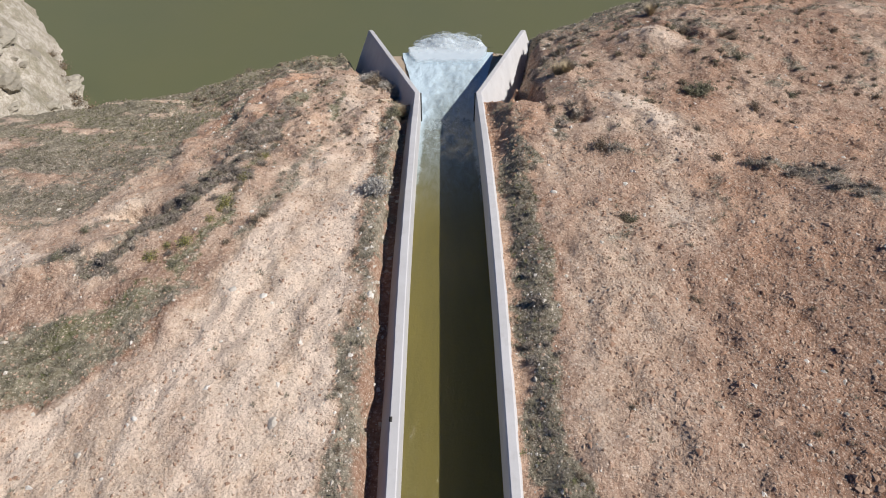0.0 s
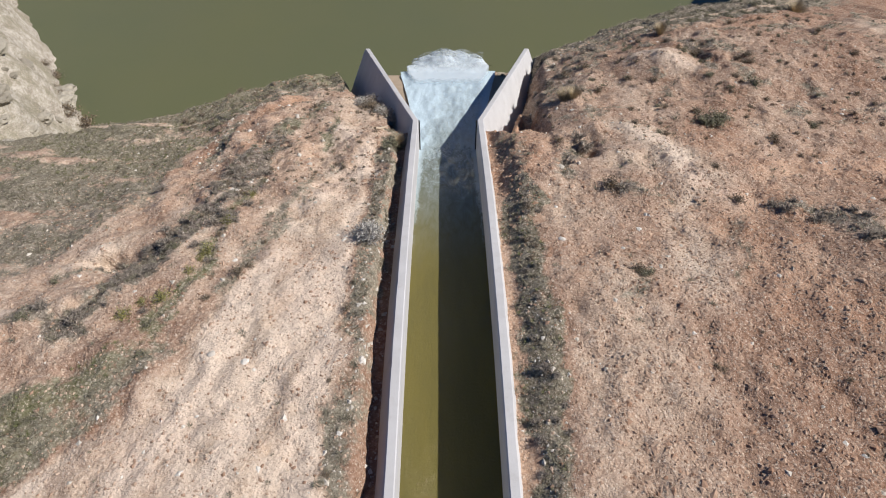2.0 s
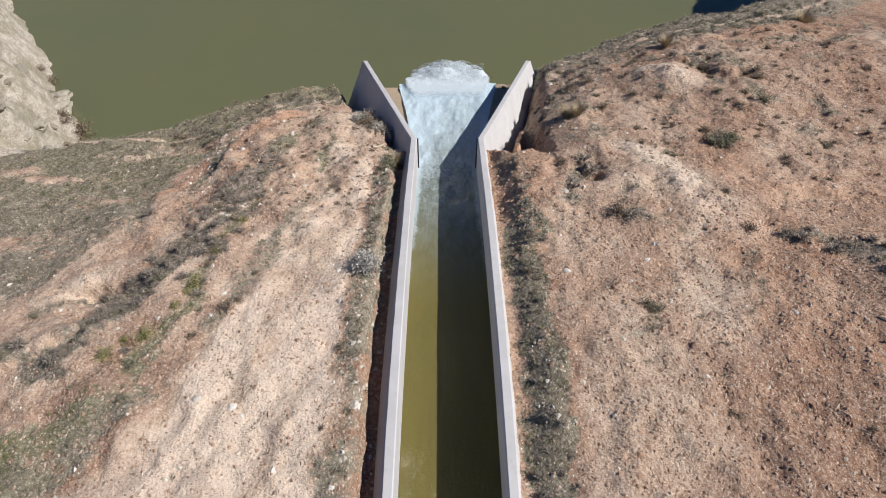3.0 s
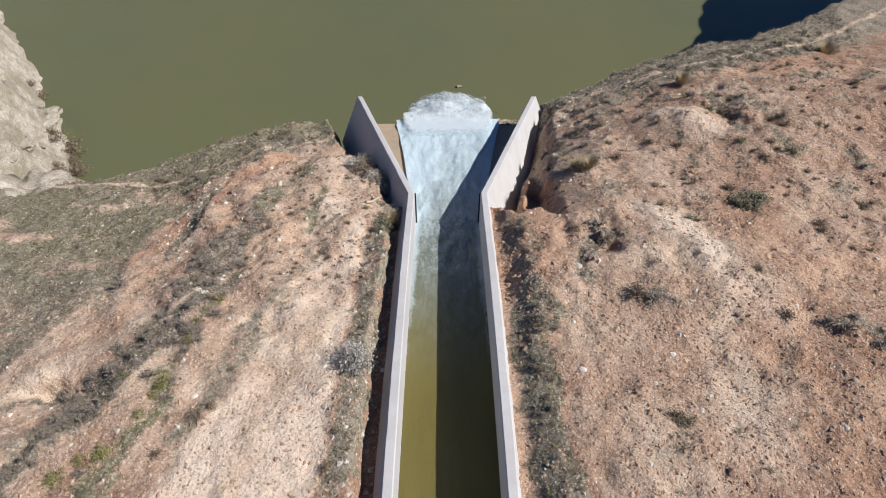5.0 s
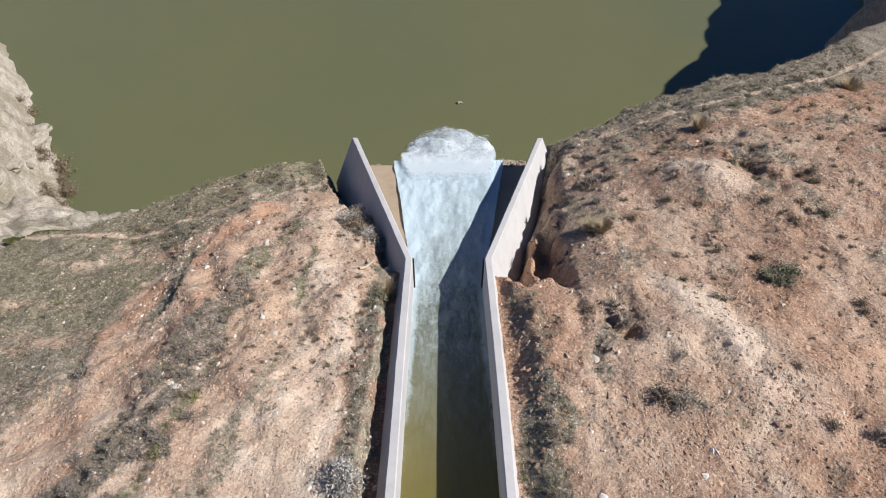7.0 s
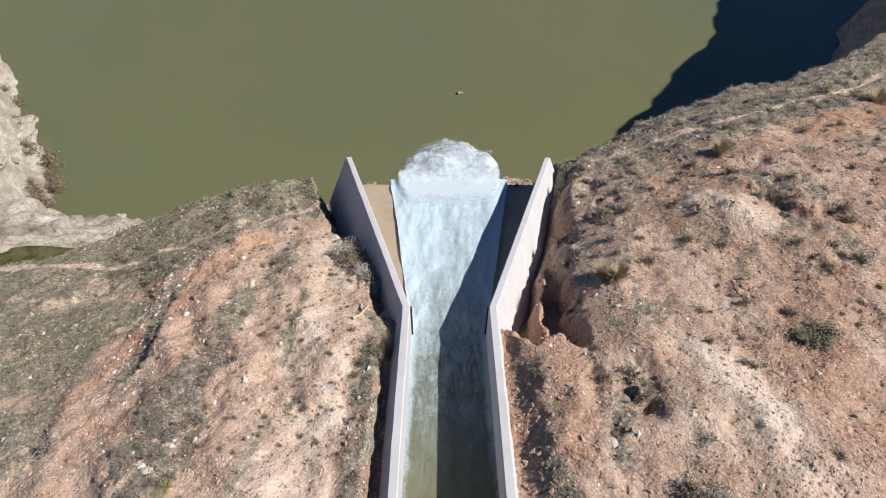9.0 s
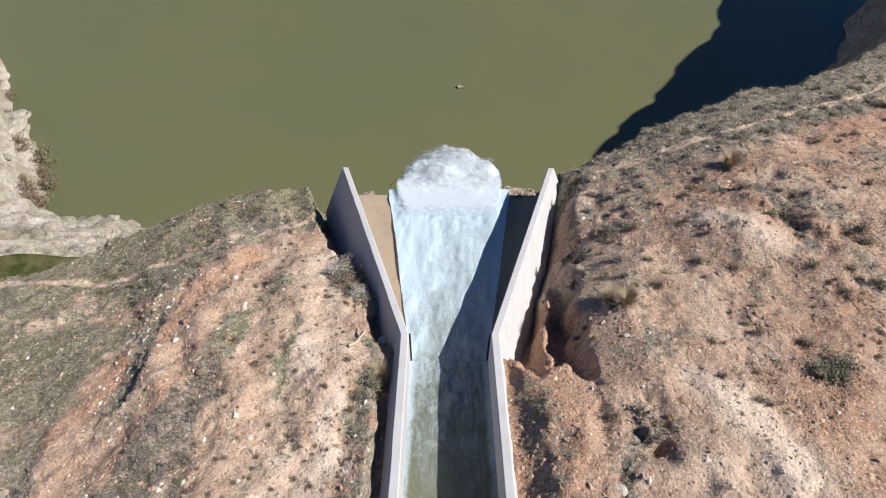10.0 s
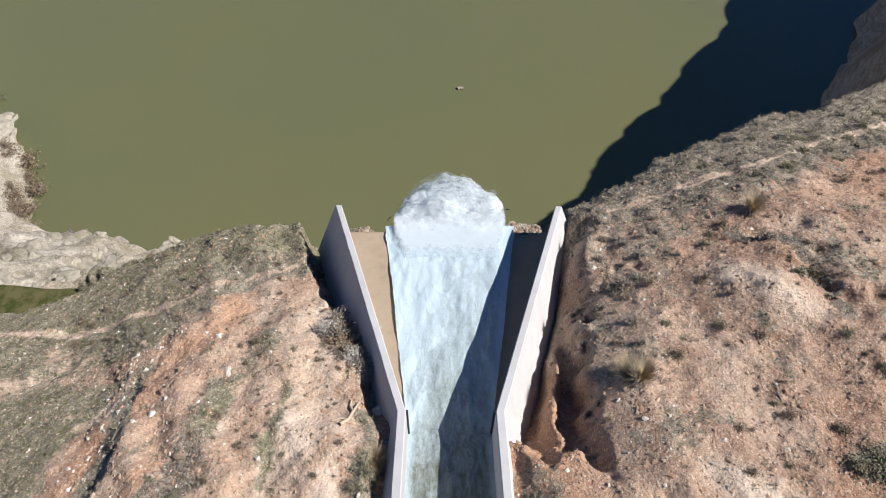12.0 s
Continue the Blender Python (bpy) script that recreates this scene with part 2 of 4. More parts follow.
def hump(x, y, cx, cy, rx, ry, h):
    return h * np.exp(-((x - cx) / rx) ** 2 - ((y - cy) / ry) ** 2)


def land(x, y):
    """Height of the ground anywhere."""
    top = hill(x, y)
    near = smooth(60, 40, np.abs(x)) * smooth(75, 55, y)
    top = top + near * (0.20 * rough(x, y, 4.0, 11) + (0.10 + 0.035 * smooth(20, 26, y)) * rough(x, y, 0.9, 23, 3) + 0.030 * grain(x, y, 0.27, 27))
    # eroded ribs that run down the slope on the left, and a broken scarp beside the grass
    rib = smooth(18, 26, y) * smooth(-3, -5, x) * smooth(-17, -12, x)
    s = x + 0.32 * (y - 30) + 1.0 * rough(x, y, 3.5, 31, 4)
    top = top + rib * 0.13 * np.sin(s * 2.1)
    step = x + 11.5 - 0.04 * (y - 30) + 0.6 * rough(x, y, 1.6, 37, 4)
    top = top - 0.32 * smooth(0.3, -0.35, step) * smooth(26, 28.5, y) * smooth(35, 33, y) * smooth(-16, -12.5, x)
    step = x + 11.0 - 0.22 * (y - 19) + 0.7 * rough(x, y, 1.8, 38, 4)
    top = top - 0.28 * smooth(0.3, -0.4, step) * smooth(15, 18, y) * smooth(27, 23, y) * smooth(-15, -12, x)
    step = y - 15.7 - 0.2 * (x + 13) + 0.8 * rough(x, y, 1.7, 39, 4)
    top = top + 0.40 * (smooth(-0.3, 0.25, step) - smooth(0.25, 2.2, step)) * smooth(-17, -15, x) * smooth(-10.5, -12, x)
    top = top + hump(x, y, -7.5, 31, 3.5, 3.5, 0.4) + hump(x, y, -3.6, 29.5, 1.2, 2.5, 0.3) + hump(x, y, -15.0, 40.0, 2.0, 2.6, 0.6)
    # mounds and hollows on the right
    top = top + hump(x, y, 12.2, 36.0, 1.9, 1.6, 0.75) + hump(x, y, 10.6, 24.6, 3.5, 1.6, 0.3)
    pit = hump(x, y, 6.45, 26.5, 0.5, 1.0, 0.95) + hump(x, y, 5.35, 24.5, 0.35, 0.6, 0.55) + hump(x, y, 14.6, 36.0, 0.7, 1.5, 0.32) + hump(x, y, 14.4, 37.7, 1.3, 0.5, 0.3)
    pit = pit + hump(x, y, 13.4, 39.4, 1.5, 0.4, 0.3) + hump(x, y, 7.6, 38.2, 0.9, 0.5, 0.6) + hump(x, y, -12.6, 19.3, 1.6, 0.45, 0.5)
    pit = pit + hump(x, y, 5.0, 27.0, 0.3, 1.2, 0.3)
    top = top - pit * (1 + 0.9 * rough(x, y, 0.9, 41, 4))
    # the ground meets the chute
    wt = wall_top(y)
    u_r, u_l = x - (MID + half_width(y) + THICK), (MID - half_width(y) - THICK) - x
    by_r = smooth(1.3, 0.15, u_r) * (u_r > -2.2)
    top = top + by_r * (np.minimum(wt - 0.22 + 0.08 * rough(x, y, 0.6, 5, 2), top + 0.2) - top)
    by_l = smooth(1.6, 0.3, u_l) * (u_l > -2.2) * smooth(33, 29, y)
    top = top + by_l * (wt - 0.10 - top)
    shelf = wt + 0.12 + 0.10 * rough(x, y, 0.9, 6, 3) + 0.45 * np.maximum(u_r - 2.6, 0)
    top = np.where((u_r > -0.5) & (u_r < 6), top + (np.minimum(top, shelf) - top) * smooth(26, 30, y), top)
    wob = 0.14 * rough(x, y, 0.8, 7, 3)
    trench = smooth(0.98 + wob, 0.55 + wob, u_l) * smooth(32, 29, y) * 0.72
    wl = np.interp(y, [28, 31, 33.5, 36.5, 38.5, 41.3, 44], [0.6, 0.8, 0.8, 1.4, 1.65, 1.9, 2.1]) + 0.25 * rough(x, y, 1.1, 17, 3)
    trench = np.maximum(trench, smooth(wl + 0.25, wl - 0.35, u_l) * smooth(28.5, 33, y) * np.interp(y, [30, 36, 40, 44], [0.8, 1.25, 2.0, 2.3])) * (u_l > -0.5)
    wr = np.interp(y, [28, 30, 31.5, 33.7, 36.5, 41.4, 44], [3.1, 2.8, 2.9, 2.6, 2.1, 1.9, 1.8]) + 0.42 * rough(x, y, 1.3, 19, 5)
    start = np.interp(u_r, [0, 1.2, 2.2, 3.2], [29.3, 29.0, 28.6, 27.7]) + 0.45 * rough(x, y, 1.1, 43, 4)
    bank = np.interp(y, [30, 34, 37, 44], [0.5, 0.6, 1.1, 1.3])
    trench = np.maximum(trench, (u_r > -0.5) * smooth(wr + 0.15, wr - bank, u_r) * smooth(start, start + 0.9, y) * np.interp(y, [28, 29.5, 31, 36, 41, 44], [0.4, 1.1, 1.6, 2.1, 1.8, 0.6]))
    # in the gully by the flared wall: a deep slot against the concrete and a standing rib of earth
    slot = (u_r > -0.5) * smooth(start, start + 0.5, y) * smooth(41, 38, y)
    ridge = np.interp(y, [30, 35, 38], [1.9, 1.4, 1.2]) + 0.2 * rough(x, y, 2.6, 45, 5)
    trench = trench + slot * (np.interp(y, [30, 33, 41], [0.8, 1.3, 1.0]) * smooth(ridge - 0.1, ridge - 0.5, u_r) * smooth(29.6, 31, y) - (0.75 + 0.4 * rough(x, y, 0.7, 47, 4)) * np.exp(-((u_r - ridge) / 0.24) ** 2) * smooth(36.5, 32, y) * smooth(29.3, 30.6, y))
    top = top - trench
    # the fall to the river: steep by the spillway, in rocky benches to the left of it
    d = y - edge_y(x) + 0.5 * rough(x, y, 2.4, 53, 4) + smooth(33, 45, x) * (1.8 + 3.0 * rough(x, 0 * y, 11, 55, 4))
    steep = np.interp(d, [-1.5, 0, 1, 4, 9, 16, 30], [0, -0.4, -2.5, -11, -24, -36, -40])
    out = np.interp(x, [-45, -29, -22, -16, -10], [63, 59, 56, 50, 47]) - edge_y(x)
    out = np.maximum(out, 3)
    out_z = np.interp(x, [-45, -26, -20, -16, -10], [-31, -29.5, -25, -20, -16])
    t = np.clip(d, 0, None) / out
    bench = np.minimum(t, 1) ** 0.92 * (out_z - hill(x, edge_y(x))) + (hill(x, edge_y(x)) - hill(x, y)) - 5.5 * np.clip(d - out, 0, None)
    bench = np.where(d > 0, bench, 0)
    far = smooth(0.25, 0.45, t)
    ledge = bench + far * (0.8 * np.sin(bench * 2.4 + 2.0 * rough(x, y, 6, 59, 3)) + 0.9 * rough(x, y, 3.0, 61, 5))
    fall = steep + (ledge - steep) * smooth(-14.5, -16.6, x)
    z = np.maximum(top + np.where(d > -1.5, fall, 0), -46)
    wet = smooth(1.25, 0.7, np.hypot((x + 24.8) / 5.2, (y - 43.45 + 0.25 * rough(x, y, 1.5, 65, 3)) / 1.15))
    z = z + wet * (-16.5 - z)
    # a rubble apron under the lip
    beyond = y - (TIP - 0.3)
    apron = np.where(beyond < 1.3, -8.85 - 0.35 * beyond, -9.3 - 3.5 * (beyond - 1.3)) + 0.35 * rough(x, y, 0.8, 63, 4)
    apron = apron + 1.6 * np.maximum(np.abs(x - MID) - 5.2, 0)
    z = np.where((beyond > 0) & (np.abs(x - MID) < 8.5), np.minimum(z, apron), z)
    # the pale rock slope on the left bank
    shore = np.interp(y, [40, 69, 82, 91, 140, 400], [-38, -45.0, -52.5, -59.5, -92, -250]) + 1.2 * rough(x, y, 6, 67, 4)
    back = np.maximum(shore - x, -6)
    z = np.maximum(z, np.minimum(-43 + 1.5 * back + 1.0 * rough(x, y, 5, 71, 5) * (back > 0), -6 + 2 * rough(x, y, 9, 73)))
    # the shaded cliff on the right bank
    shore = np.interp(y, [60, 100, 140, 400], [52, 57.5, 84, 220]) + 2.0 * rough(x, y, 8, 79, 4)
    z = np.maximum(z, np.minimum(-43.5 + 2.2 * np.maximum(x - shore, -3) + 3.2 * rough(x, y, 8, 83, 5) * smooth(0, 4, x - shore), -9))
    # the far bank
    return np.maximum(z, np.minimum(-46 + 0.6 * np.maximum(y - 210, 0), 20))


def stroke(x, y, x0, y0, x1, y1, width, soft=0.5):
    """1 along a line on the ground, fading to 0 past its width."""
    vx, vy = x1 - x0, y1 - y0
    t = np.clip(((x - x0) * vx + (y - y0) * vy) / (vx * vx + vy * vy), 0, 1)
    d = np.hypot(x - x0 - t * vx, y - y0 - t * vy)
    return smooth(width + soft, width - soft, d)


def strokes(x, y, width, soft, *points):
    """1 along a line through several places."""
    out = 0
    for p, q in zip(points, points[1:]):
        out = np.maximum(out, stroke(x, y, *p, *q, width, soft))
    return out


def streaks(x, y, size, seed):
    """Noise drawn out down the slope."""
    return rough(x - 0.25 * y, 0.2 * y, size, seed, 4)


def track_left(y):
    return np.interp(y, [-20, 9.4, 10.3, 11.6, 12.9, 14.6, 16.7, 18.8, 22.3, 24.5, 27.4, 33], [-20, -13.1, -11.6, -10.0, -9.1, -8.7, -7.8, -6.7, -5.7, -5.0, -4.5, -4.2])


def cover(x, y):
    """Where plants, pale gravel, red soil, fresh green, bare rock and dark brush (with painted hollow shade) lie: six
    masks from 0 to 1.
    """
    jx = x + 0.38 * rough(x, y, 1.3, 101, 5)
    jy = y + 0.38 * rough(x, y, 1.3, 103, 5)
    s = lambda width, soft, *pts: strokes(jx, jy, width, soft, *pts)
    left = x < MID
    big = np.maximum
    run = streaks(x, y, 0.9, 161)
    patchy = rough(x, y, 1.6, 163, 4)
    # plants beside the walls
    mid_r = np.interp(jy, [7, 11, 16, 22, 25], [3.25, 3.1, 3.1, 3.3, 3.2])
    half_r = np.interp(jy, [5, 7, 11, 16, 22, 25], [0.85, 0.75, 0.5, 0.5, 0.65, 0.5])
    veg = 0.95 * smooth(half_r + 0.3, half_r - 0.25, np.abs(jx - mid_r)) * smooth(25.5, 23.5, jy) * np.clip(0.9 + 0.35 * patchy, 0, 1)
    veg = big(veg, 0.45 * s(0.8, 0.5, (3.0, 24), (3.2, 28.5)))
    veg = big(veg, 0.85 * s(0.5, 0.45, (-2.95, -10), (-2.9, 11), (-2.6, 17)) * np.clip(0.85 + 0.4 * patchy, 0, 1))
    veg = big(veg, 0.85 * s(0.42, 0.25, (-2.55, 16), (-2.5, 24), (-2.6, 31)))
    # the green hollow on the left and the bank above it
    low = smooth(0.5, -0.5, jx - track_left(jy)) * smooth(13.0, 11.5, jy - 0.43 * (jx + 15)) * smooth(-24, -20, jx) * left
    low = low * smooth(17.5, 15.0, jy)
    veg = big(veg, np.clip(0.85 + 0.35 * patchy, 0, 1) * low)
    veg = big(veg, 0.85 * s(0.35, 0.4, (-15.0, 15.8), (-13.8, 16.2), (-11.8, 15.2)))
    # brush that runs down the slope in streaks
    veg = big(veg, s(0.75, 0.5, (-10.9, 18.6), (-10.2, 21.1), (-9.5, 23), (-9.1, 27), (-8.5, 29.3)) * np.clip(0.64 + 0.8 * run, 0, 0.95))
    veg = big(veg, s(0.55, 0.5, (-12.6, 15.6), (-11.7, 17.3), (-10.9, 18.6)) * np.clip(0.62 + 0.8 * run, 0, 0.95))
    veg = big(veg, 0.8 * s(0.3, 0.4, (-13.9, 18.6), (-12.6, 19.0), (-11.4, 18.6)))
    veg = big(veg, 0.75 * s(0.35, 0.35, (-9.6, 15.2), (-8.7, 18.6), (-8.2, 23.3)) * np.clip(0.8 + 0.6 * run, 0, 1))
    veg = big(veg, 0.62 * s(0.42, 0.5, (-7.4, 17.2), (-6.9, 20.0), (-6.1, 22.5), (-5.4, 26), (-5.4, 28.5)) * np.clip(0.85 + 0.6 * run, 0, 1))
    veg = big(veg, 0.9 * s(0.55, 0.45, (-6.9, 34.9), (-8.0, 32.9), (-8.2, 30.6), (-8.4, 28.9)) * np.clip(0.8 + 0.6 * patchy, 0, 1))
    veg = big(veg, 0.85 * s(0.33, 0.35, (-5.6, 33.9), (-5.8, 31.6), (-5.8, 28.5)) * np.clip(0.8 + 0.6 * patchy, 0, 1))
    veg = big(veg, 0.6 * s(0.35, 0.4, (-10.6, 27.4), (-9.9, 30.2), (-9.6, 31.5)) * np.clip(0.7 + 0.8 * run, 0, 1))
    veg = big(veg, 0.9 * s(0.45, 0.35, (-11.9, 33.2), (-11.6, 31.0), (-11.6, 28.0)))
    # the grassy flank in the west
    flank = smooth(0.4, -0.8, jx - np.interp(jy, [17, 21, 25, 29, 33, 36], [-16.5, -14.6, -12.7, -13.6, -12.4, -11.0]))
    veg = big(veg, np.clip(0.76 + 0.16 * smooth(27, 33, jy) + 0.60 * rough(0.40 * x, y, 1.3, 105, 4), 0, 1) * flank * smooth(17, 20, jy))
    # the brow above the river
    veg = big(veg, 0.88 * smooth(-1.6, 0.0, jy - np.interp(jx, [-30, -15.1, -12.5, -9.9, -7.8, -5], [36, 36.4, 37.2, 38.3, 39.8, 41])) * left)
    veg = big(veg, 0.84 * smooth(-2.8, -0.6, jy - np.interp(jx, [6, 9.8, 13.2, 16.4, 20.6, 25.4, 60], [42.6, 43.0, 44.0, 45.2, 47.6, 49.6, 73])) * (~left))
    # the slope on the right
    veg = big(veg, 0.9 * s(0.35, 0.6, (13.0, 21.4), (14.4, 20.8), (15.4, 19.2), (16.8, 17.4)))
    veg = big(veg, smooth(0.12, 0.75, rough(x, y, 1.5, 107, 4)) * 0.55 * smooth(27.5, 29.5, jy) * smooth(5, 7, jx))
    veg = big(veg, 0.6 * s(0.8, 0.9, (5.9, 33), (6.6, 37), (8.6, 41.5)) * np.clip(0.8 + 0.6 * patchy, 0, 1))
    veg = big(veg, 0.6 * s(0.5, 0.6, (6.5, 22.8), (7.6, 22.6), (9.0, 22.2)))
    veg = big(veg, 0.6 * s(0.22, 0.35, (5.6, 29.6), (6.9, 29.1), (8.8, 28.7), (10.2, 28.0)))
    veg = big(veg, 0.75 * s(0.5, 0.4, (12.9, 28.6), (13.6, 28.7)))
    veg = big(veg, 0.55 * s(0.3, 0.5, (10.4, 16.8), (10.8, 18.5), (11.8, 20.6)))
    veg = big(veg, 0.5 * s(0.35, 0.4, (6.3, 16.4), (6.9, 17.4)))
    # pale gravel: the track, the crest of the spur and the two footpaths
    track = smooth(-0.1, 0.7, jx - track_left(jy)) * smooth(-2.9, -3.4, jx) * smooth(33, 28, jy)
    pale = track * np.clip(0.93 + 0.25 * streaks(x, y, 1.1, 111), 0, 1)
    veg = veg * (1 - 0.85 * track * (jx > track_left(jy) + 0.5))
    hub = strokes(jx, jy, 1.0, 0.9, (8.9, 28.0), (10.0, 26.0), (10.6, 23.6), (11.9, 21.6))
    fan = strokes(jx, jy, 0.9, 1.3, (10.4, 23.6), (9.4, 20.5), (8.9, 17.0))
    pale = big(pale, big(hub, 0.95 * fan))
    veg = veg * (1 - 0.85 * big(hub, 0.6 * fan))
    pale = big(pale, 0.65 * s(0.5, 1.0, (4.6, 8), (4.7, 13), (5.6, 18)))
    mound = s(0.9, 0.8, (11.2, 36.6), (12.2, 35.7), (13.2, 34.8))
    pale, veg = big(pale, 0.9 * mound), veg * (1 - 0.8 * mound)
    path = (0.75 * smooth(0.36, 0.1, np.abs(y - np.interp(x, [-30, -16.4, -14.3, -12.2, -10.1, -7.7, -5.5], [36.2, 36.7, 37.3, 37.9, 39.0, 39.9, 41.5])) + 0.18 * rough(x, y, 0.8, 113, 3)) * (x < -6))
    path = big(path, 0.75 * smooth(0.32, 0.1, np.abs(y - np.interp(x, [8, 8.9, 10.6, 13.2, 15.8, 20.3, 24.5, 60], [42.8, 43.1, 43.7, 44.6, 45.2, 47.9, 49.6, 74])) + 0.16 * rough(x, y, 0.8, 127, 3)) * (x > 8))
    pale, veg = big(pale, path), veg * (1 - 0.9 * path)
    pale = big(pale, smooth(14, 20, jy) * smooth(3.8, 6, jx) * np.clip(0.18 + 0.40 * rough(x, y, 2.5, 139, 4), 0, 1) * (y < 45))
    pale = big(pale, np.clip(0.40 + 0.25 * patchy, 0, 1) * smooth(3.6, 4.4, jx) * smooth(10.5, 6.0, jx))
    pale = big(pale, np.clip(0.40 + 0.42 * patchy, 0, 1) * smooth(MID - 3.0, MID - 3.8, jx) * smooth(11, 15, jy))
    pale = big(pale, s(1.9, 1.0, (-5.6, 22), (-4.4, 30), (-4.8, 37)) * np.clip(0.80 + 0.45 * patchy, 0, 1))
    pale = big(pale, 0.85 * s(0.9, 0.7, (-7.3, 25.0), (-6.9, 31), (-6.8, 37.5)) * np.clip(0.75 + 0.5 * run, 0, 1))
    pale = big(pale, 0.85 * s(0.5, 0.4, (-9.2, 32.6), (-9.6, 31.0), (-10.2, 29.6)))
    pale = big(pale, 0.95 * s(0.7, 0.5, (-13.9, 19.4), (-12.8, 20.5), (-11.4, 21.6), (-11.6, 25.2)) * np.clip(0.9 + 0.5 * patchy, 0, 1))
    pale = big(pale, 0.65 * s(0.4, 0.5, (-11.7, 25.2), (-11.2, 28.6)))
    pale = big(pale, 0.95 * s(1.0, 0.35, (-19, 16.9), (-17.4, 16.6), (-15.6, 15.9)))
    pale = big(pale, 0.7 * s(0.35, 0.4, (-14.6, 17.8), (-12.6, 17.2), (-10.9, 16.8)))
    pale = big(pale, 0.55 * s(0.35, 0.5, (-16.8, 21.4), (-14.8, 21.6)))
    strip = smooth(2.02, 2.1, x) * smooth(2.72, 2.5, jx) * smooth(6, 9, y)
    pale = big(pale, 0.75 * strip * smooth(25, 22, y))
    veg = veg * (1 - 0.75 * strip)
    sand = s(1.0, 0.3, (-20, 16.9), (-17.4, 16.6), (-15.7, 15.9))
    bare = s(0.55, 0.4, (-13.9, 19.4), (-12.8, 20.5), (-11.7, 21.6), (-11.8, 25.2)) * np.clip(0.9 + 0.5 * patchy, 0, 1)
    pale, veg = big(pale, sand), veg * (1 - 0.95 * sand) * (1 - 0.8 * bare)
    # red and orange soil
    red = 0.65 * s(0.9, 1.3, (13.4, 24.4), (16, 24.8), (19, 24.4))
    red = big(red, 0.85 * s(0.75, 0.45, (-8.9, 37.3), (-9.6, 35.6), (-10.9, 33.9), (-11.0, 31.6)))
    red = big(red, 0.75 * s(0.6, 0.5, (-12.2, 30.4), (-12.8, 28.8), (-13.2, 27)))
    red = big(red, 0.5 * s(0.5, 0.5, (-9.2, 32.6), (-9.8, 30.2), (-10.3, 27.2)))
    red = big(red, 0.4 * s(0.6, 0.6, (-7.4, 24.5), (-7.2, 28), (-6.8, 31)))
    red = big(red, 0.35 * s(0.5, 0.6, (-4.6, 24), (-4.4, 28), (-3.9, 31)))
    red = big(red, 0.5 * s(0.4, 0.5, (-11.9, 21.5), (-11.9, 26)))
    red = big(red, 0.5 * strip)
    red = big(red, 0.95 * s(1.2, 0.6, (3.4, 28.8), (4.0, 31), (4.4, 32.5)) * (x > 2.2))
    red = big(red, 0.55 * s(1.1, 0.9, (3.6, 25.0), (4.4, 28.4)))
    red = big(red, 0.5 * smooth(0, 0.7, rough(x, y, 4, 131, 4)) * smooth(7, 12, jx) * smooth(32, 22, y) * smooth(9, 15, y))
    red = big(red, 0.65 * s(1.0, 1.4, (15, 42.4), (19, 42.6), (26, 46.5)))
    red = big(red, 0.5 * s(0.5, 0.6, (12.0, 39.8), (14.5, 38.4), (14.6, 35.6)))
    green = big(0.75 * s(0.9, 0.8, (-12.6, 12.2), (-11.0, 14.0), (-9.9, 15.4)), 0.7 * s(0.3, 0.3, (-9.7, 15.2), (-8.7, 18.6), (-8.2, 23)))
    green = big(green, 0.55 * big(s(0.35, 0.4, (-5.7, 33.4), (-5.8, 28.5)), s(0.4, 0.5, (-7.2, 34.4), (-8.2, 30.6))))
    green = big(green, 0.5 * smooth(0.3, 1.6, y - np.interp(x, [-30, -15, -8, 0], [37, 38.2, 40.6, 43])) * left)
    green = big(green, 0.35 * s(1.4, 0.9, (-15, 8.5), (-12, 12)))
    green = big(green, 0.45 * flank * smooth(24, 30, jy))
    green = big(green, 0.4 * smooth(24, 21, y) * s(0.6, 0.4, (3.2, 5), (3.2, 24)))
    # dark twiggy brush, thickest in streaks on the left; shade is painted in with it in the hollows on the right
    brush_and_shade = s(1.0, 0.5, (-10.9, 18.6), (-10.2, 21.1), (-9.5, 23), (-9.1, 27), (-8.5, 29.3)) * np.clip(0.80 + 0.5 * run, 0, 1)
    brush_and_shade = big(brush_and_shade, s(0.5, 0.5, (-12.6, 15.6), (-11.7, 17.3), (-10.9, 18.6)) * np.clip(0.8 + 0.5 * run, 0, 1))
    brush_and_shade = big(brush_and_shade, 0.8 * s(0.3, 0.3, (-15.0, 15.8), (-13.8, 16.2), (-11.8, 15.2)))
    # brush in the hollows, with shade painted into the pits and beside the mound
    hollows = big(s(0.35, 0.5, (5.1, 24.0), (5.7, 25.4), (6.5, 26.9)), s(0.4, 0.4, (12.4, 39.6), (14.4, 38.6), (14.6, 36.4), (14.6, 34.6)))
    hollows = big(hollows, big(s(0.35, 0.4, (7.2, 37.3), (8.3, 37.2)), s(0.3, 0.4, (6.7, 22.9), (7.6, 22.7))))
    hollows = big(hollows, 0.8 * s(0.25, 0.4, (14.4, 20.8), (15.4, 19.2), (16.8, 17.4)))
    brush_and_shade = big(brush_and_shade, 0.45 * smooth(-2.5, 0, y - np.interp(x, [6, 10, 16, 25, 60], [42, 43, 45, 49.6, 73])) * (x > 6))
    brush_and_shade = big(brush_and_shade, 0.32 * flank)
    brush_and_shade = big(brush_and_shade, 0.9 * hollows)
    veg = big(veg, 0.85 * hollows)
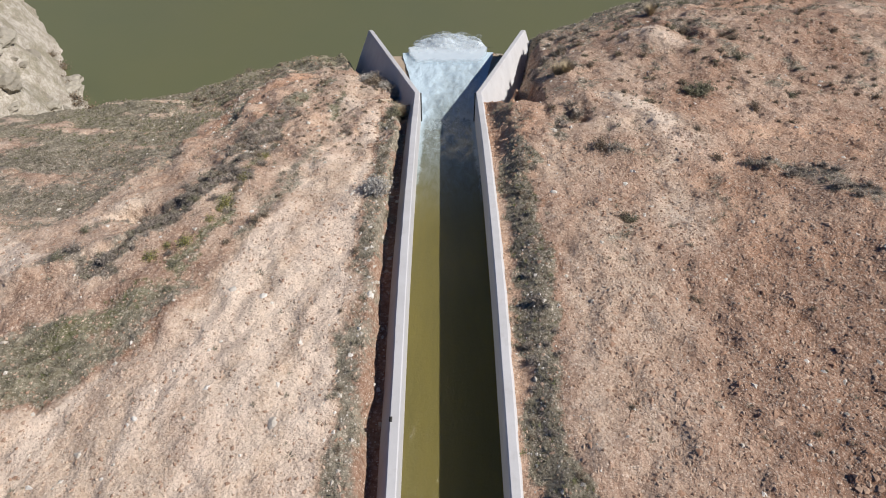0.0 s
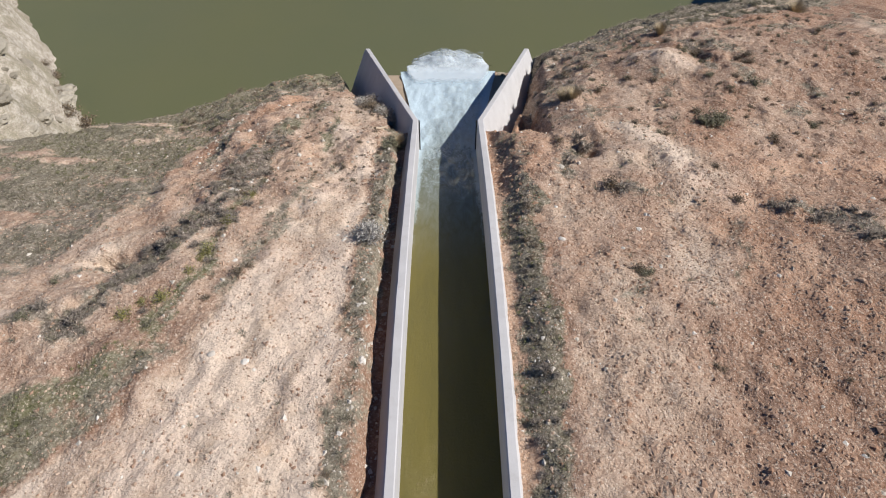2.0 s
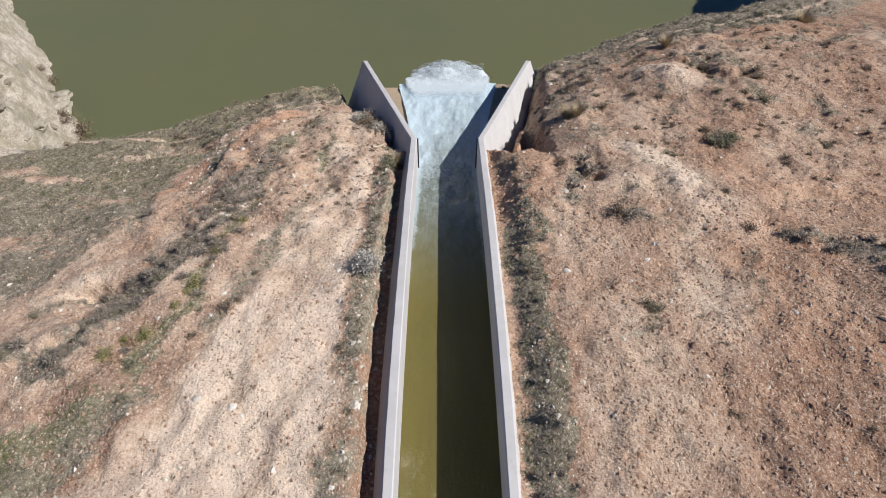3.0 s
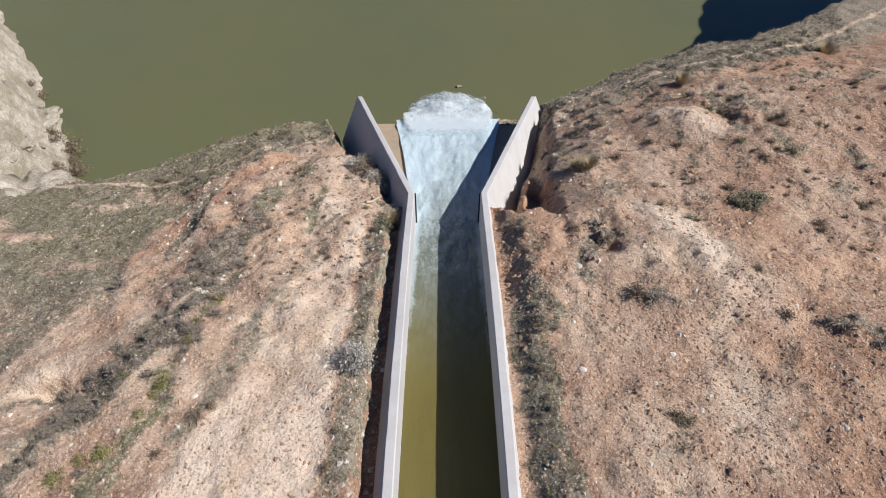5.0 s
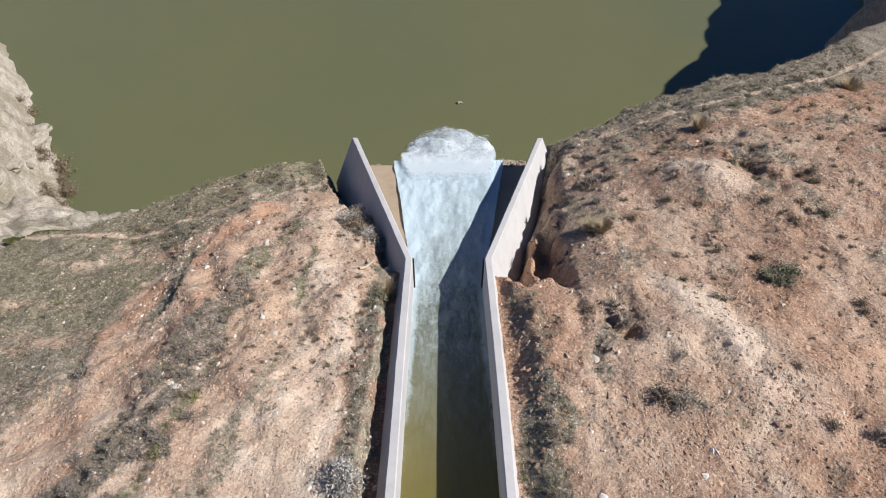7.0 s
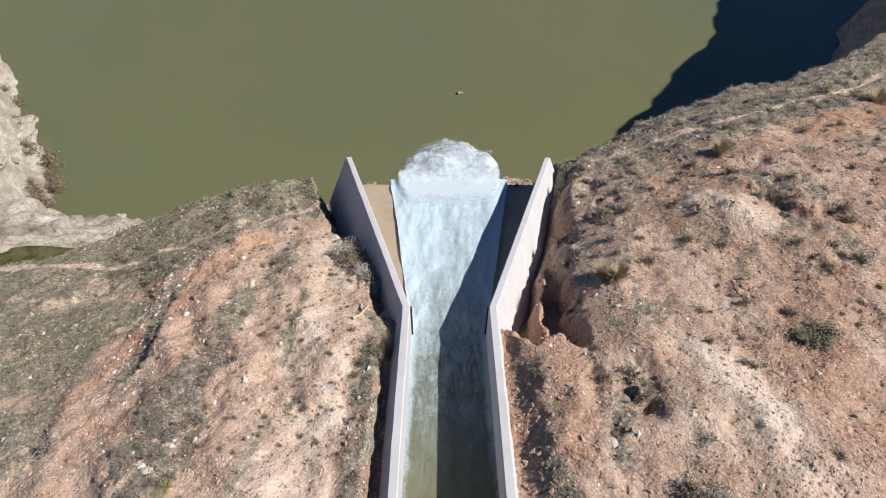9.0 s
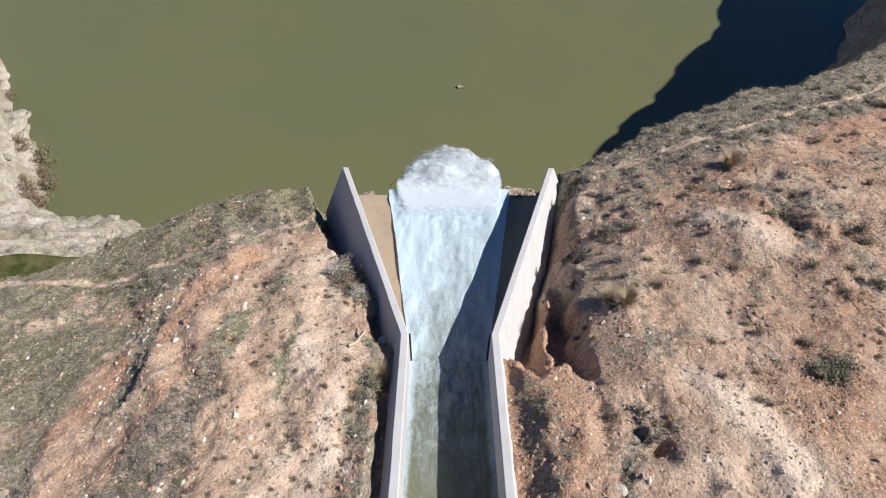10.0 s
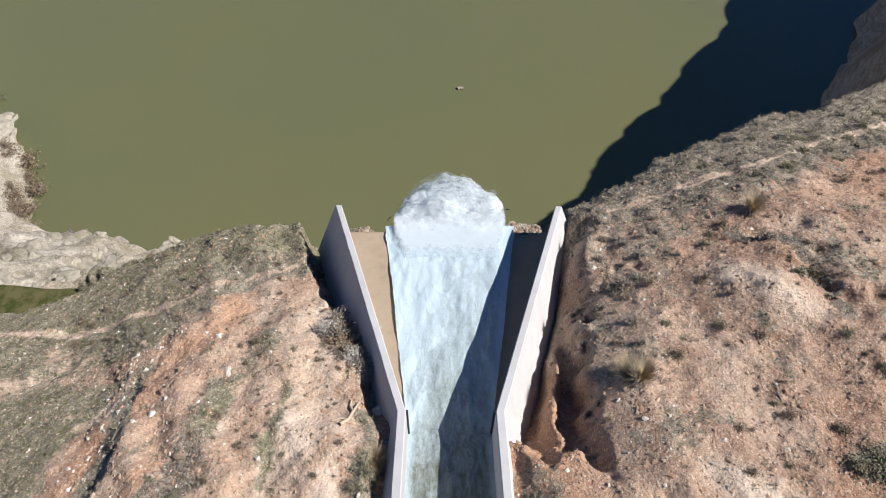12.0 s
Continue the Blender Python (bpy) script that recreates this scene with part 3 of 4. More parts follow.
    veg = big(veg, 0.85 * s(1.0, 0.4, (-10.9, 18.6), (-10.2, 21.1), (-9.5, 23), (-9.1, 27), (-8.5, 29.3)) * np.clip(0.75 + 0.7 * run, 0, 1))
    brush_and_shade = big(brush_and_shade, 0.45 * s(0.5, 0.4, (3.2, 5), (3.2, 24)))
    d = y - edge_y(x)
    rock = big(smooth(9, 14, d + 2.5 * rough(x, y, 4, 137, 4)), 0.75 * smooth(1.4, 3.2, d) * (x > -6))
    veg = veg * (1 - rock)
    return [np.clip(v, 0, 1) for v in (veg, pale, red, green, rock, brush_and_shade)]


def axis(lo, hi, fine_lo, fine_hi, step, grow=1.035):
    mid = list(np.arange(fine_lo, fine_hi + step / 2, step))
    up, s, v = [], step, mid[-1]
    while v < hi:
        s *= grow if v < 150 else 1.3
        v += s
        up.append(v)
    down, s, v = [], step, mid[0]
    while v > lo:
        s *= grow if v > -110 else 1.3
        v -= s
        down.append(v)
    return np.array(down[::-1] + mid + up)


def raw_mesh(name, co, faces, mat, flat=False):
    """A mesh from arrays of vertices and of equal-sided faces."""
    n = faces.shape[1]
    me = bpy.data.meshes.new(name)
    me.vertices.add(len(co))
    me.vertices.foreach_set("co", np.ascontiguousarray(co, np.float32).ravel())
    me.loops.add(faces.size)
    me.loops.foreach_set("vertex_index", np.ascontiguousarray(faces, np.int32).ravel())
    me.polygons.add(len(faces))
    me.polygons.foreach_set("loop_start", np.arange(0, faces.size, n, dtype=np.int32))
    me.polygons.foreach_set("use_smooth", np.full(len(faces), not flat))
    me.update(calc_edges=True)
    me.materials.append(mat)
    return me


def grid_mesh(name, X, Y, Z, mat):
    ny, nx = X.shape
    i = np.arange(ny * nx).reshape(ny, nx)
    quads = np.stack([i[:-1, :-1], i[:-1, 1:], i[1:, 1:], i[1:, :-1]], -1).reshape(-1, 4)
    return raw_mesh(name, np.stack([X, Y, Z], -1).reshape(-1, 3), quads, mat)


def mark(me, name, values):
    me.attributes.new(name, "FLOAT", "POINT").data.foreach_set("value", np.ascontiguousarray(values, np.float32).ravel())


def part(name, bm, mat, parent=None, label="", flat=False):
    me = bpy.data.meshes.new(name)
    bm.to_mesh(me)
    bm.free()
    me.polygons.foreach_set("use_smooth", np.full(len(me.polygons), not flat))
    me.materials.append(mat)
    ob = new(name, me)
    ob.parent = parent
    return tagged(ob, label)


gx, gy = axis(-500, 500, -21, 26, 0.085), axis(-300, 700, 5.5, 52, 0.085)
X, Y = np.meshgrid(gx, gy)
Z = land(X, Y)
masks = cover(X, Y)
inside = (np.abs(X - MID) < half_width(Y) + 0.16) & (Y < TIP - 0.15)
Z = np.where(inside, np.minimum(Z, wall_top(Y) - 2.9), Z)
ground_mesh = grid_mesh("ground", X, Y, Z, EARTH)
for label, values in zip(("veg", "pale", "red", "green", "rock", "brush_and_shade"), masks):
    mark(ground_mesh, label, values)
ground = tagged(new("ground", ground_mesh), "dry stony reddish hillside with weeds and gravel", "ground", kind="structure")
RX, RY = np.meshgrid(axis(-400, 400, -60, 60, 2.0), axis(20, 600, 40, 140, 2.0))
tagged(new("river", grid_mesh("river", RX, RY, np.full(RX.shape, RIVER_Z), RIVER)), "calm murky olive green river below the cliff", "river", kind="structure")


bm = bmesh.new()
ring = []
for k in range(40):
    a = k * math.tau / 40
    w = 1 + 0.12 * math.sin(3 * a + 1) + 0.08 * math.sin(7 * a)
    ring.append(bm.verts.new((-24.8 + 6.2 * w * math.cos(a), 43.45 + 1.35 * w * math.sin(a), -16.1)))
bm.faces.new(ring)
tagged(part("pond", bm, POND, flat=True), "small green pool among limestone boulders", "pond", kind="structure")


# ---- the spillway ----
def wall_mesh(side):
    """A thick wall along one side of the chute that flares out past the bend."""
    ys = list(np.arange(-40, 5, 3.0)) + list(np.arange(5, 31, 0.5)) + [31.0] + list(np.arange(31.5, 43.2, 0.5)) + [43.2]
    bm = bmesh.new()
    rings = []
    for y in ys:
        chip = 0.012 * float(grain(y, side * 9.0, 0.7, 201))
        xi = MID + side * float(half_width(y))
        t = float(wall_top(y)) + 0.4 * chip
        b = 0.035
        prof = [(0, t - 3.6), (0, t - b), (b, t), (THICK - b + chip, t), (THICK + chip, t - b), (THICK + BATTER * 3.6, t - 3.6)]
        rings.append([bm.verts.new((xi + side * px, y, pz)) for px, pz in prof])
    for a, b in zip(rings, rings[1:]):
        for k in range(6):
            bm.faces.new((a[k], a[(k + 1) % 6], b[(k + 1) % 6], b[k]))
    bm.faces.new(rings[0]), bm.faces.new(rings[-1])
    bmesh.ops.recalc_face_normals(bm, faces=bm.faces)
    return bm


for side in (-1, 1):
    wall = tagged(part("spillway_wall", wall_mesh(side), CONCRETE, flat=True), "weathered pale concrete spillway side wall with a flared end", "wall", kind="structure")
    bm = bmesh.new()
    x0 = MID + side * (HALF - 0.03)
    z0 = float(wall_top(31.0))
    bmesh.ops.create_cube(bm, size=1, matrix=Matrix.Translation((x0, 31.02, z0 - 1.03)) @ Matrix.Diagonal((0.075, 0.11, 1.95, 1)))
    bmesh.ops.bevel(bm, geom=bm.edges[:], offset=0.012, segments=1, affect="EDGES")
    part("guide_rail", bm, DARK_STEEL, wall, "dark steel guide rail at the wall's bend")
    if side < 0:
        bm = bmesh.new()
        bmesh.ops.create_cube(bm, size=1, matrix=Matrix.Translation((MID - HALF - 0.27, 9.2, float(wall_top(9.2)) + 0.025)) @ Matrix.Diagonal((0.09, 0.14, 0.06, 1)))
        bmesh.ops.create_cone(bm, cap_ends=True, segments=8, radius1=0.018, radius2=0.018, depth=0.12, matrix=Matrix.Translation((MID - HALF - 0.27, 9.2, float(wall_top(9.2)) + 0.08)))
        part("anchor_bracket", bm, DARK_STEEL, wall, "small dark steel bracket on the wall top")


def depth_below_top(y):
    return np.interp(y, [-40, 15, 31, TIP], [1.98, 1.99, 1.97, 2.05])


FY, FX = np.meshgrid(np.concatenate([np.arange(-40, 24, 2.0), np.arange(24, TIP + 0.1, 0.4)]), np.linspace(-1, 1, 9), indexing="ij")
FY = np.minimum(FY, TIP + 0.05)
floor_mesh = grid_mesh("chute_floor", MID + FX * (half_width(FY) + 0.05), FY, wall_top(FY) - depth_below_top(FY) - np.where(FY < 30, 0.5, 0.09 + 0.41 * smooth(34, 30, FY)), FLOOR)
chute_floor = tagged(new("chute_floor", floor_mesh), "stained tan concrete floor of the flared spillway", "floor", kind="structure")
bm = bmesh.new()
bmesh.ops.create_cube(bm, size=1, matrix=Matrix.Translation((MID, TIP - 0.12, float(wall_top(TIP)) - 2.05 - 0.70)) @ Matrix.Diagonal((10.6, 0.40, 1.2, 1)))
bmesh.ops.bevel(bm, geom=bm.edges[:], offset=0.03, segments=1, affect="EDGES")
part("lip_beam", bm, FLOOR, chute_floor, "concrete lip where the floor ends")


def water_half(y):
    return np.interp(y, [-40, BEND, TIP], [HALF + 0.01, HALF + 0.01, 3.35])


wy = np.concatenate([np.arange(-40, 5, 1.5), np.arange(5, TIP + 0.45, 0.09)])
WY, WU = np.meshgrid(wy, np.linspace(-1, 1, 61), indexing="ij")
edge_wave = (0.035 * rough(WY, WU * 0 + 3, 3.0, 301, 2) + 0.03 * rough(WY, WU * 0 + 5, 0.4, 302, 3)) * smooth(31, 34, WY)
WX = MID + 0.08 * smooth(31, 40, WY) + WU * (water_half(WY) + edge_wave)
wild = smooth(20, 33, WY)
WZ = wall_top(np.minimum(WY, TIP)) - depth_below_top(WY) - np.maximum(WY - TIP, 0) * 0.1
WZ = WZ + 0.012 * rough(WX, WY * 0.5, 0.8, 303, 3) + wild * (0.055 * rough(WX, WY * 0.35, 0.5, 307, 4) + 0.05 * rough(WX, WY * 0.4, 1.4, 311, 2))
WZ = WZ - 0.035 * smooth(0.72, 1.0, np.abs(WU)) * smooth(31, 33, WY) + 0.05 * smooth(31, 36, WY)
foam = np.interp(WY, [-40, 17, 21, 26, 30, 33, 38, 44], [-1.2, -1.2, -0.55, -0.02, 0.22, 0.55, 0.82, 1.05])
foam = foam + 0.55 * smooth(0.78, 0.98, np.abs(WU)) * smooth(14, 22, WY)
foam = foam + 0.42 * np.exp(-((WU + 0.78) / 0.22) ** 2) * smooth(29.5, 32, WY) + 0.22 * np.exp(-((WU + 0.45) / 0.3) ** 2) * smooth(33, 37, WY)
foam = foam + 0.25 * smooth(40.5, 43.2, WY)
water_mesh = grid_mesh("chute_water", WX, WY, WZ, CHUTE)
mark(water_mesh, "foam", foam)
mark(water_mesh, "thin", smooth(19, 29, WY))
tagged(new("chute_water", water_mesh), "green water turning to white foam in the chute", "water", kind="structure")

# ---- spray thrown off the lip ----
rng = np.random.default_rng(5)


def throw(x, d, lift=0.0):
    """Height of the water a distance d past the lip."""
    z0 = float(wall_top(TIP)) - 1.98
    reach = 1.0 - 0.60 * np.clip(np.abs(x - MID - 0.15) / 3.5, 0, 1) ** 2.2
    e = d / reach
    return z0 + lift + 0.06 * e - 0.090 * e * e


spray_co, spray_faces, spray_dense, base = [], [], [], 0
for layer in range(4):
    D, U = np.meshgrid(np.linspace(-5.0, 16, 170), np.linspace(-1, 1, 80), indexing="ij")
    x = MID + 0.08 + U * (3.30 + 0.12 * np.maximum(D, 0) * (0.4 + 0.2 * layer) + 0.15 * np.minimum(D, 0))
    lump = rough(x, D, 1.5, 401 + 9 * layer, 5)
    z = throw(x, np.maximum(D, 0), 0.0) + np.where(D < 0, -0.254 * D + 0.12, 0.12) + smooth(-1.5, 2.4, D) * (0.02 + 0.15 * layer + 0.22 * lump) + 0.02 * layer
    y = TIP + D + 0.25 * lump * smooth(0, 2, D)
    dense = (1.9, 0.4, 0.25, 0.15)[layer] - 1.3 * smooth(0.70, 0.92, np.abs(U)) - 3.0 * smooth(0.86, 0.97, np.abs(U)) - (2.7, 1.2, 1.0, 1.0)[layer] * smooth((1.0, 1.5, 2.0, 2.5)[layer], (-4.6, -2.5, -1.2, -1.0)[layer], D)
    i = np.arange(D.size).reshape(D.shape) + base
    spray_faces.append(np.stack([i[:-1, :-1], i[:-1, 1:], i[1:, 1:], i[1:, :-1]], -1).reshape(-1, 4))
    spray_co.append(np.stack([x, y, z], -1).reshape(-1, 3))
    spray_dense.append(dense.ravel())
    base += D.size
me = raw_mesh("spray", np.concatenate(spray_co), np.concatenate(spray_faces), SPRAY)
mark(me, "dense", np.concatenate(spray_dense))
tagged(new("spray", me), "white spray leaping off the spillway lip", "spray", kind="stuff")


# ---- small things in great numbers ----
def scatter(name, shapes, pos, scale, spin, mat, label, category, flat=True, tilt=0.0):
    """One mesh with a copy of one of the shapes (vertices, triangles) at each place."""
    cos, faces, base = [], [], 0
    pick = rng.integers(0, len(shapes), len(pos))
    for k, (v, f) in enumerate(shapes):
        p, s, a = pos[pick == k], scale[pick == k], spin[pick == k]
        if not len(p):
            continue
        c, n = np.cos(a)[:, None], np.sin(a)[:, None]
        q = v[None] * s[:, None, :]
        q = np.stack([q[..., 0] * c - q[..., 1] * n, q[..., 0] * n + q[..., 1] * c, q[..., 2]], -1) + p[:, None]
        cos.append(q.reshape(-1, 3))
        faces.append((f[None] + base + (np.arange(len(p)) * len(v))[:, None, None]).reshape(-1, 3))
        base += len(p) * len(v)
    me = raw_mesh(name, np.concatenate(cos), np.concatenate(faces), mat, flat)
    return tagged(new(name, me), label, category, kind="stuff")


def pebble_shape(seed):
    r = np.random.default_rng(seed)
    v = np.array([(1, 0, 0), (-1, 0, 0), (0, 1, 0), (0, -1, 0), (0, 0, 0.8), (0, 0, -0.6)], float)
    v = v * r.uniform(0.7, 1.25, (6, 1)) + r.normal(0, 0.14, (6, 3))
    f = np.array([(0, 2, 4), (2, 1, 4), (1, 3, 4), (3, 0, 4), (2, 0, 5), (1, 2, 5), (3, 1, 5), (0, 3, 5)])
    return v, f


def tuft_shape(seed, blades, spread, width):
    r = np.random.default_rng(seed)
    a, lean, h = r.uniform(0, 6.283, blades), r.uniform(0.15, 1.0, blades) * spread, r.uniform(0.5, 1.0, blades)
    root = np.stack([np.cos(a), np.sin(a), 0 * a], -1) * r.uniform(0, 0.35, (blades, 1))
    tip = root + np.stack([np.cos(a) * lean, np.sin(a) * lean, h], -1)
    side = np.stack([-np.sin(a), np.cos(a), 0 * a], -1) * width
    v = np.stack([root - side, root + side, tip], 1).reshape(-1, 3)
    return v, np.arange(3 * blades).reshape(-1, 3)


def sow(n, x0, x1, y0, y1, chance, margin=0.08):
    """Places on the ground, kept by the chance that depends on the masks."""
    x, y = rng.uniform(x0, x1, n), rng.uniform(y0, y1, n)
    veg, pale, red, green, rock, _ = cover(x, y)
    keep = rng.random(n) < np.clip(chance(x, y, veg, pale, red, green, rock), 0, 1)
    keep &= (np.abs(x - MID) > half_width(y) + THICK + margin)
    x, y = x[keep], y[keep]
    return np.stack([x, y, land(x, y)], -1)


def sized(n, lo, hi, flat=1.0, power=2.0):
    s = lo + (hi - lo) * rng.random(n) ** power
    return np.stack([s * rng.uniform(0.75, 1.25, n), s * rng.uniform(0.75, 1.25, n), s * flat * rng.uniform(0.7, 1.2, n)], -1)


PEBBLES = [pebble_shape(k) for k in range(7)]
p = sow(290000, -19, 22, 5.0, 44, lambda x, y, v, pa, r, g, k: (0.24 - 0.10 * pa + 0.30 * (x > 5) * (y < 24)) * (1 - 0.75 * v) * (1 - k) * (0.35 + 0.65 * smooth(34, 16, y)) + 0.05)
scatter("gravel", PEBBLES, p, sized(len(p), 0.018, 0.085, 0.75, 3.0), rng.uniform(0, 6.28, len(p)), GRAVEL, "loose tan and brown gravel on the hillside", "gravel")
p = sow(60000, -19, 24, 5.0, 50, lambda x, y, v, pa, r, g, k: 0.03 + 0.30 * stroke(x, y, -2.6, 5, -2.6, 28, 0.7) + 0.22 * stroke(x, y, 3.2, 5, 3.0, 16, 0.9) + 0.035 * v * (y > 20) + 0.30 * strokes(x, y, 0.5, 0.5, (-11.2, 36), (-12.3, 33), (-12.2, 29), (-11.4, 27)) + 0.35 * strokes(x, y, 0.3, 0.4, (5.4, 29.5), (6.9, 29), (8.8, 28.5), (11, 27.6)) + 0.10 * strokes(x, y, 1.0, 0.8, (5.6, 32), (6.6, 37)))
scatter("stone_litter", PEBBLES, p, sized(len(p), 0.03, 0.13, 0.75, 3.5), rng.uniform(0, 6.28, len(p)), varied("litter_stone", (0.50, 0.44, 0.36), (0.80, 0.75, 0.68)), "scattered whitish stones among weeds", "stones")

p = sow(90000, -14, 24, 5.0, 47, lambda x, y, v, pa, r, g, k: (0.42 * (1 - 0.6 * v) * (1 - 0.8 * pa) * (1 - k) * smooth(-0.25, 0.35, rough(x, y, 1.7, 509, 3)) * (y < edge_y(x) - 1)) * ((y > 18) | (x > 4)))
scatter("earth_clods", PEBBLES, p, sized(len(p), 0.03, 0.14, 0.52, 2.4), rng.uniform(0, 6.28, len(p)), varied("clod", (0.35, 0.21, 0.138), (0.60, 0.43, 0.315)), "broken reddish clods and stones on the slope", "stones")
TUFTS = [tuft_shape(k, 20, 1.0, 0.05) for k in range(8)]
p = sow(150000, -24, 30, 5.0, 56, lambda x, y, v, pa, r, g, k: (0.60 * v * v + 0.004 + 0.09 * (y > 24) * (x > 5) * smooth(0, 0.5, rough(x, y, 1.3, 511, 3)) + 0.08 * (y > 22) * (x < -3) * (x > -13) * smooth(0, 0.5, rough(x, y, 1.0, 513, 3))) * (1 - g) * (1 - k))
scatter("dry_grass", TUFTS, p, sized(len(p), 0.07, 0.22, 0.65, 1.6), rng.uniform(0, 6.28, len(p)), DRY_GRASS, "grey-brown dry grass and weeds", "grass")
p = sow(70000, -24, 30, 5.0, 56, lambda x, y, v, pa, r, g, k: 0.75 * v * g * (1 - k))
scatter("green_grass", TUFTS, p, sized(len(p), 0.05, 0.17, 0.7, 1.5), rng.uniform(0, 6.28, len(p)), GREEN_GRASS, "dull green grass in the hollows", "grass")


# ---- shrubs, rocks and odd things ----
def shrub(name, seed, radius, height, stems, leaves, leaf_mat, stem_mat, label, leaf=0.06, leaf_long=1.6):
    """A thing of bent tapering stems with small leaves along them."""
    r = random.Random(seed)
    thing = tagged(new(name), label, "shrub")
    bm, lm = bmesh.new(), bmesh.new()
    tips = []
    for _ in range(stems):
        a, out = r.uniform(0, 6.283), radius * r.uniform(0.25, 1.0)
        h = height * (1.05 - 0.6 * (out / radius) ** 2) * r.uniform(0.65, 1.0)
        last = None
        for k in range(4):
            t = k / 3
            c = Vector((math.cos(a) * out * t ** 1.1, math.sin(a) * out * t ** 1.1, h * (t ** 0.75) - 0.04))
            c += Vector((r.uniform(-1, 1), r.uniform(-1, 1), 0)) * 0.06 * radius * t
            w = (0.020 * (1 - t) + 0.005) * (0.6 + radius)
            ring = [bm.verts.new(c + Vector((w * math.cos(b), w * math.sin(b), 0))) for b in (0, 2.1, 4.2)]
            if last:
                for j in range(3):
                    bm.faces.new((last[j], last[(j + 1) % 3], ring[(j + 1) % 3], ring[j]))
            last = ring
            tips.append((t, c))
    heads = [c for t, c in tips if t > 0.3]
    for _ in range(leaves):
        c = r.choice(heads) + Vector((r.gauss(0, 1), r.gauss(0, 1), r.gauss(0, 0.7))) * 0.15 * radius
        c.z = max(c.z, 0.02)
        s = leaf * r.uniform(0.6, 1.3)
        u = Vector((r.gauss(0, 1), r.gauss(0, 1), r.gauss(0, 0.7))).normalized()
        v = u.cross(Vector((r.gauss(0, 1), r.gauss(0, 1), r.gauss(0, 1)))).normalized()
        lm.faces.new([lm.verts.new(c + u * s * leaf_long * i + v * s * j * 0.5) for i, j in ((-0.5, 0), (0, -1), (0.5, 0), (0, 1))])
    part("branchwork", bm, stem_mat, thing)
    part("foliage", lm, leaf_mat, thing, flat=True)
    return thing


def straw_tuft(seed, label):
    thing = tagged(new("straw_tuft"), label, "grass tuft")
    for name, blades, mat, spread in (("straw", 560, STRAW, 0.9), ("dead_straw", 200, TWIG, 1.3)):
        v, f = tuft_shape(seed, blades, spread, 0.016)
        me = raw_mesh(name, v * np.array((0.55, 0.55, 0.6)), f, mat, True)
        new(name, me).parent = thing
    return thing


def rock_mesh(seed, cuts=2, jag=0.30, flat=0.7):
    bm = bmesh.new()
    bmesh.ops.create_icosphere(bm, subdivisions=cuts, radius=1)
    off = Vector((seed * 7.3, seed * 3.1, 1.7))
    for v in bm.verts:
        k = 1 + jag * noise.noise(v.co * 1.1 + off) + 0.45 * jag * noise.noise(v.co * 2.9 + off) + (0.22 * jag * noise.noise(v.co * 7.0 + off) if cuts > 2 else 0)
        v.co = Vector((v.co.x * k * 1.1, v.co.y * k * 0.9, v.co.z * k * flat))
    return bm


def ground_z(x, y):
    return float(land(np.array([x]), np.array([y]))[0])


def put(thing, x, y, size, sink=0.02, z=None):
    m = Matrix.Translation((x, y, (ground_z(x, y) if z is None else z) - sink * size)) @ Matrix.Rotation(random.uniform(0, 6.283), 4, "Z")
    c = copy_thing(thing, m)
    c.scale = (size * random.uniform(0.85, 1.15), size * random.uniform(0.85, 1.15), size * random.uniform(0.85, 1.1))
    return c


def remove(thing):
    for o in (*thing.children_recursive, thing):
        bpy.data.objects.remove(o)


brown = [shrub("dry_shrub", 10 + k, 0.50, 0.42, 30, 460, BROWN_LEAF, TWIG, "low dry brown shrub on stony soil", 0.042) for k in range(3)]
grey = [shrub("twiggy_shrub", 20 + k, 0.55, 0.50, 70, 260, TWIG, TWIG, "leafless grey twiggy shrub on the slope", 0.038, 2.6) for k in range(3)]
olive = [shrub("olive_shrub", 30 + k, 0.55, 0.42, 30, 700, OLIVE_LEAF, TWIG, "dusty olive green shrub on stony soil", 0.040) for k in range(3)]
straw = [straw_tuft(40 + k, "straw-coloured tuft of tall dead grass") for k in range(2)]
for o in brown:
    tagged(o, group="dry shrubs on the slope")
for o in grey:
    tagged(o, group="twiggy shrubs on the slope")
for o in olive:
    tagged(o, group="olive shrubs on the slope")
for o in straw:
    tagged(o, group="straw tufts")

# the shrubs that stand out
for kind, x, y, s in ((brown, 6.9, 22.7, 1.1), (grey, 7.4, 22.5, 0.8), (brown, 12.7, 29.8, 0.75), (brown, 11.3, 30.4, 0.55), (olive, 12.7, 28.5, 1.1), (olive, 13.4, 28.8, 1.2),
                      (olive, 13.1, 28.2, 1.0), (brown, 15.1, 31.9, 0.7), (brown, 16.9, 35.3, 0.8), (olive, 16.4, 32.4, 0.9), (brown, 9.4, 29.8, 0.6), (brown, 6.9, 17.6, 0.7),
                      (olive, 7.1, 17.4, 0.6), (straw, 6.6, 32.3, 1.3), (straw, 6.9, 32.0, 1.1), (straw, 13.8, 41.0, 1.2), (straw, 26.0, 48.3, 1.6), (brown, 11.7, 21.6, 0.7)):
    put(random.choice(kind), x, y, s)
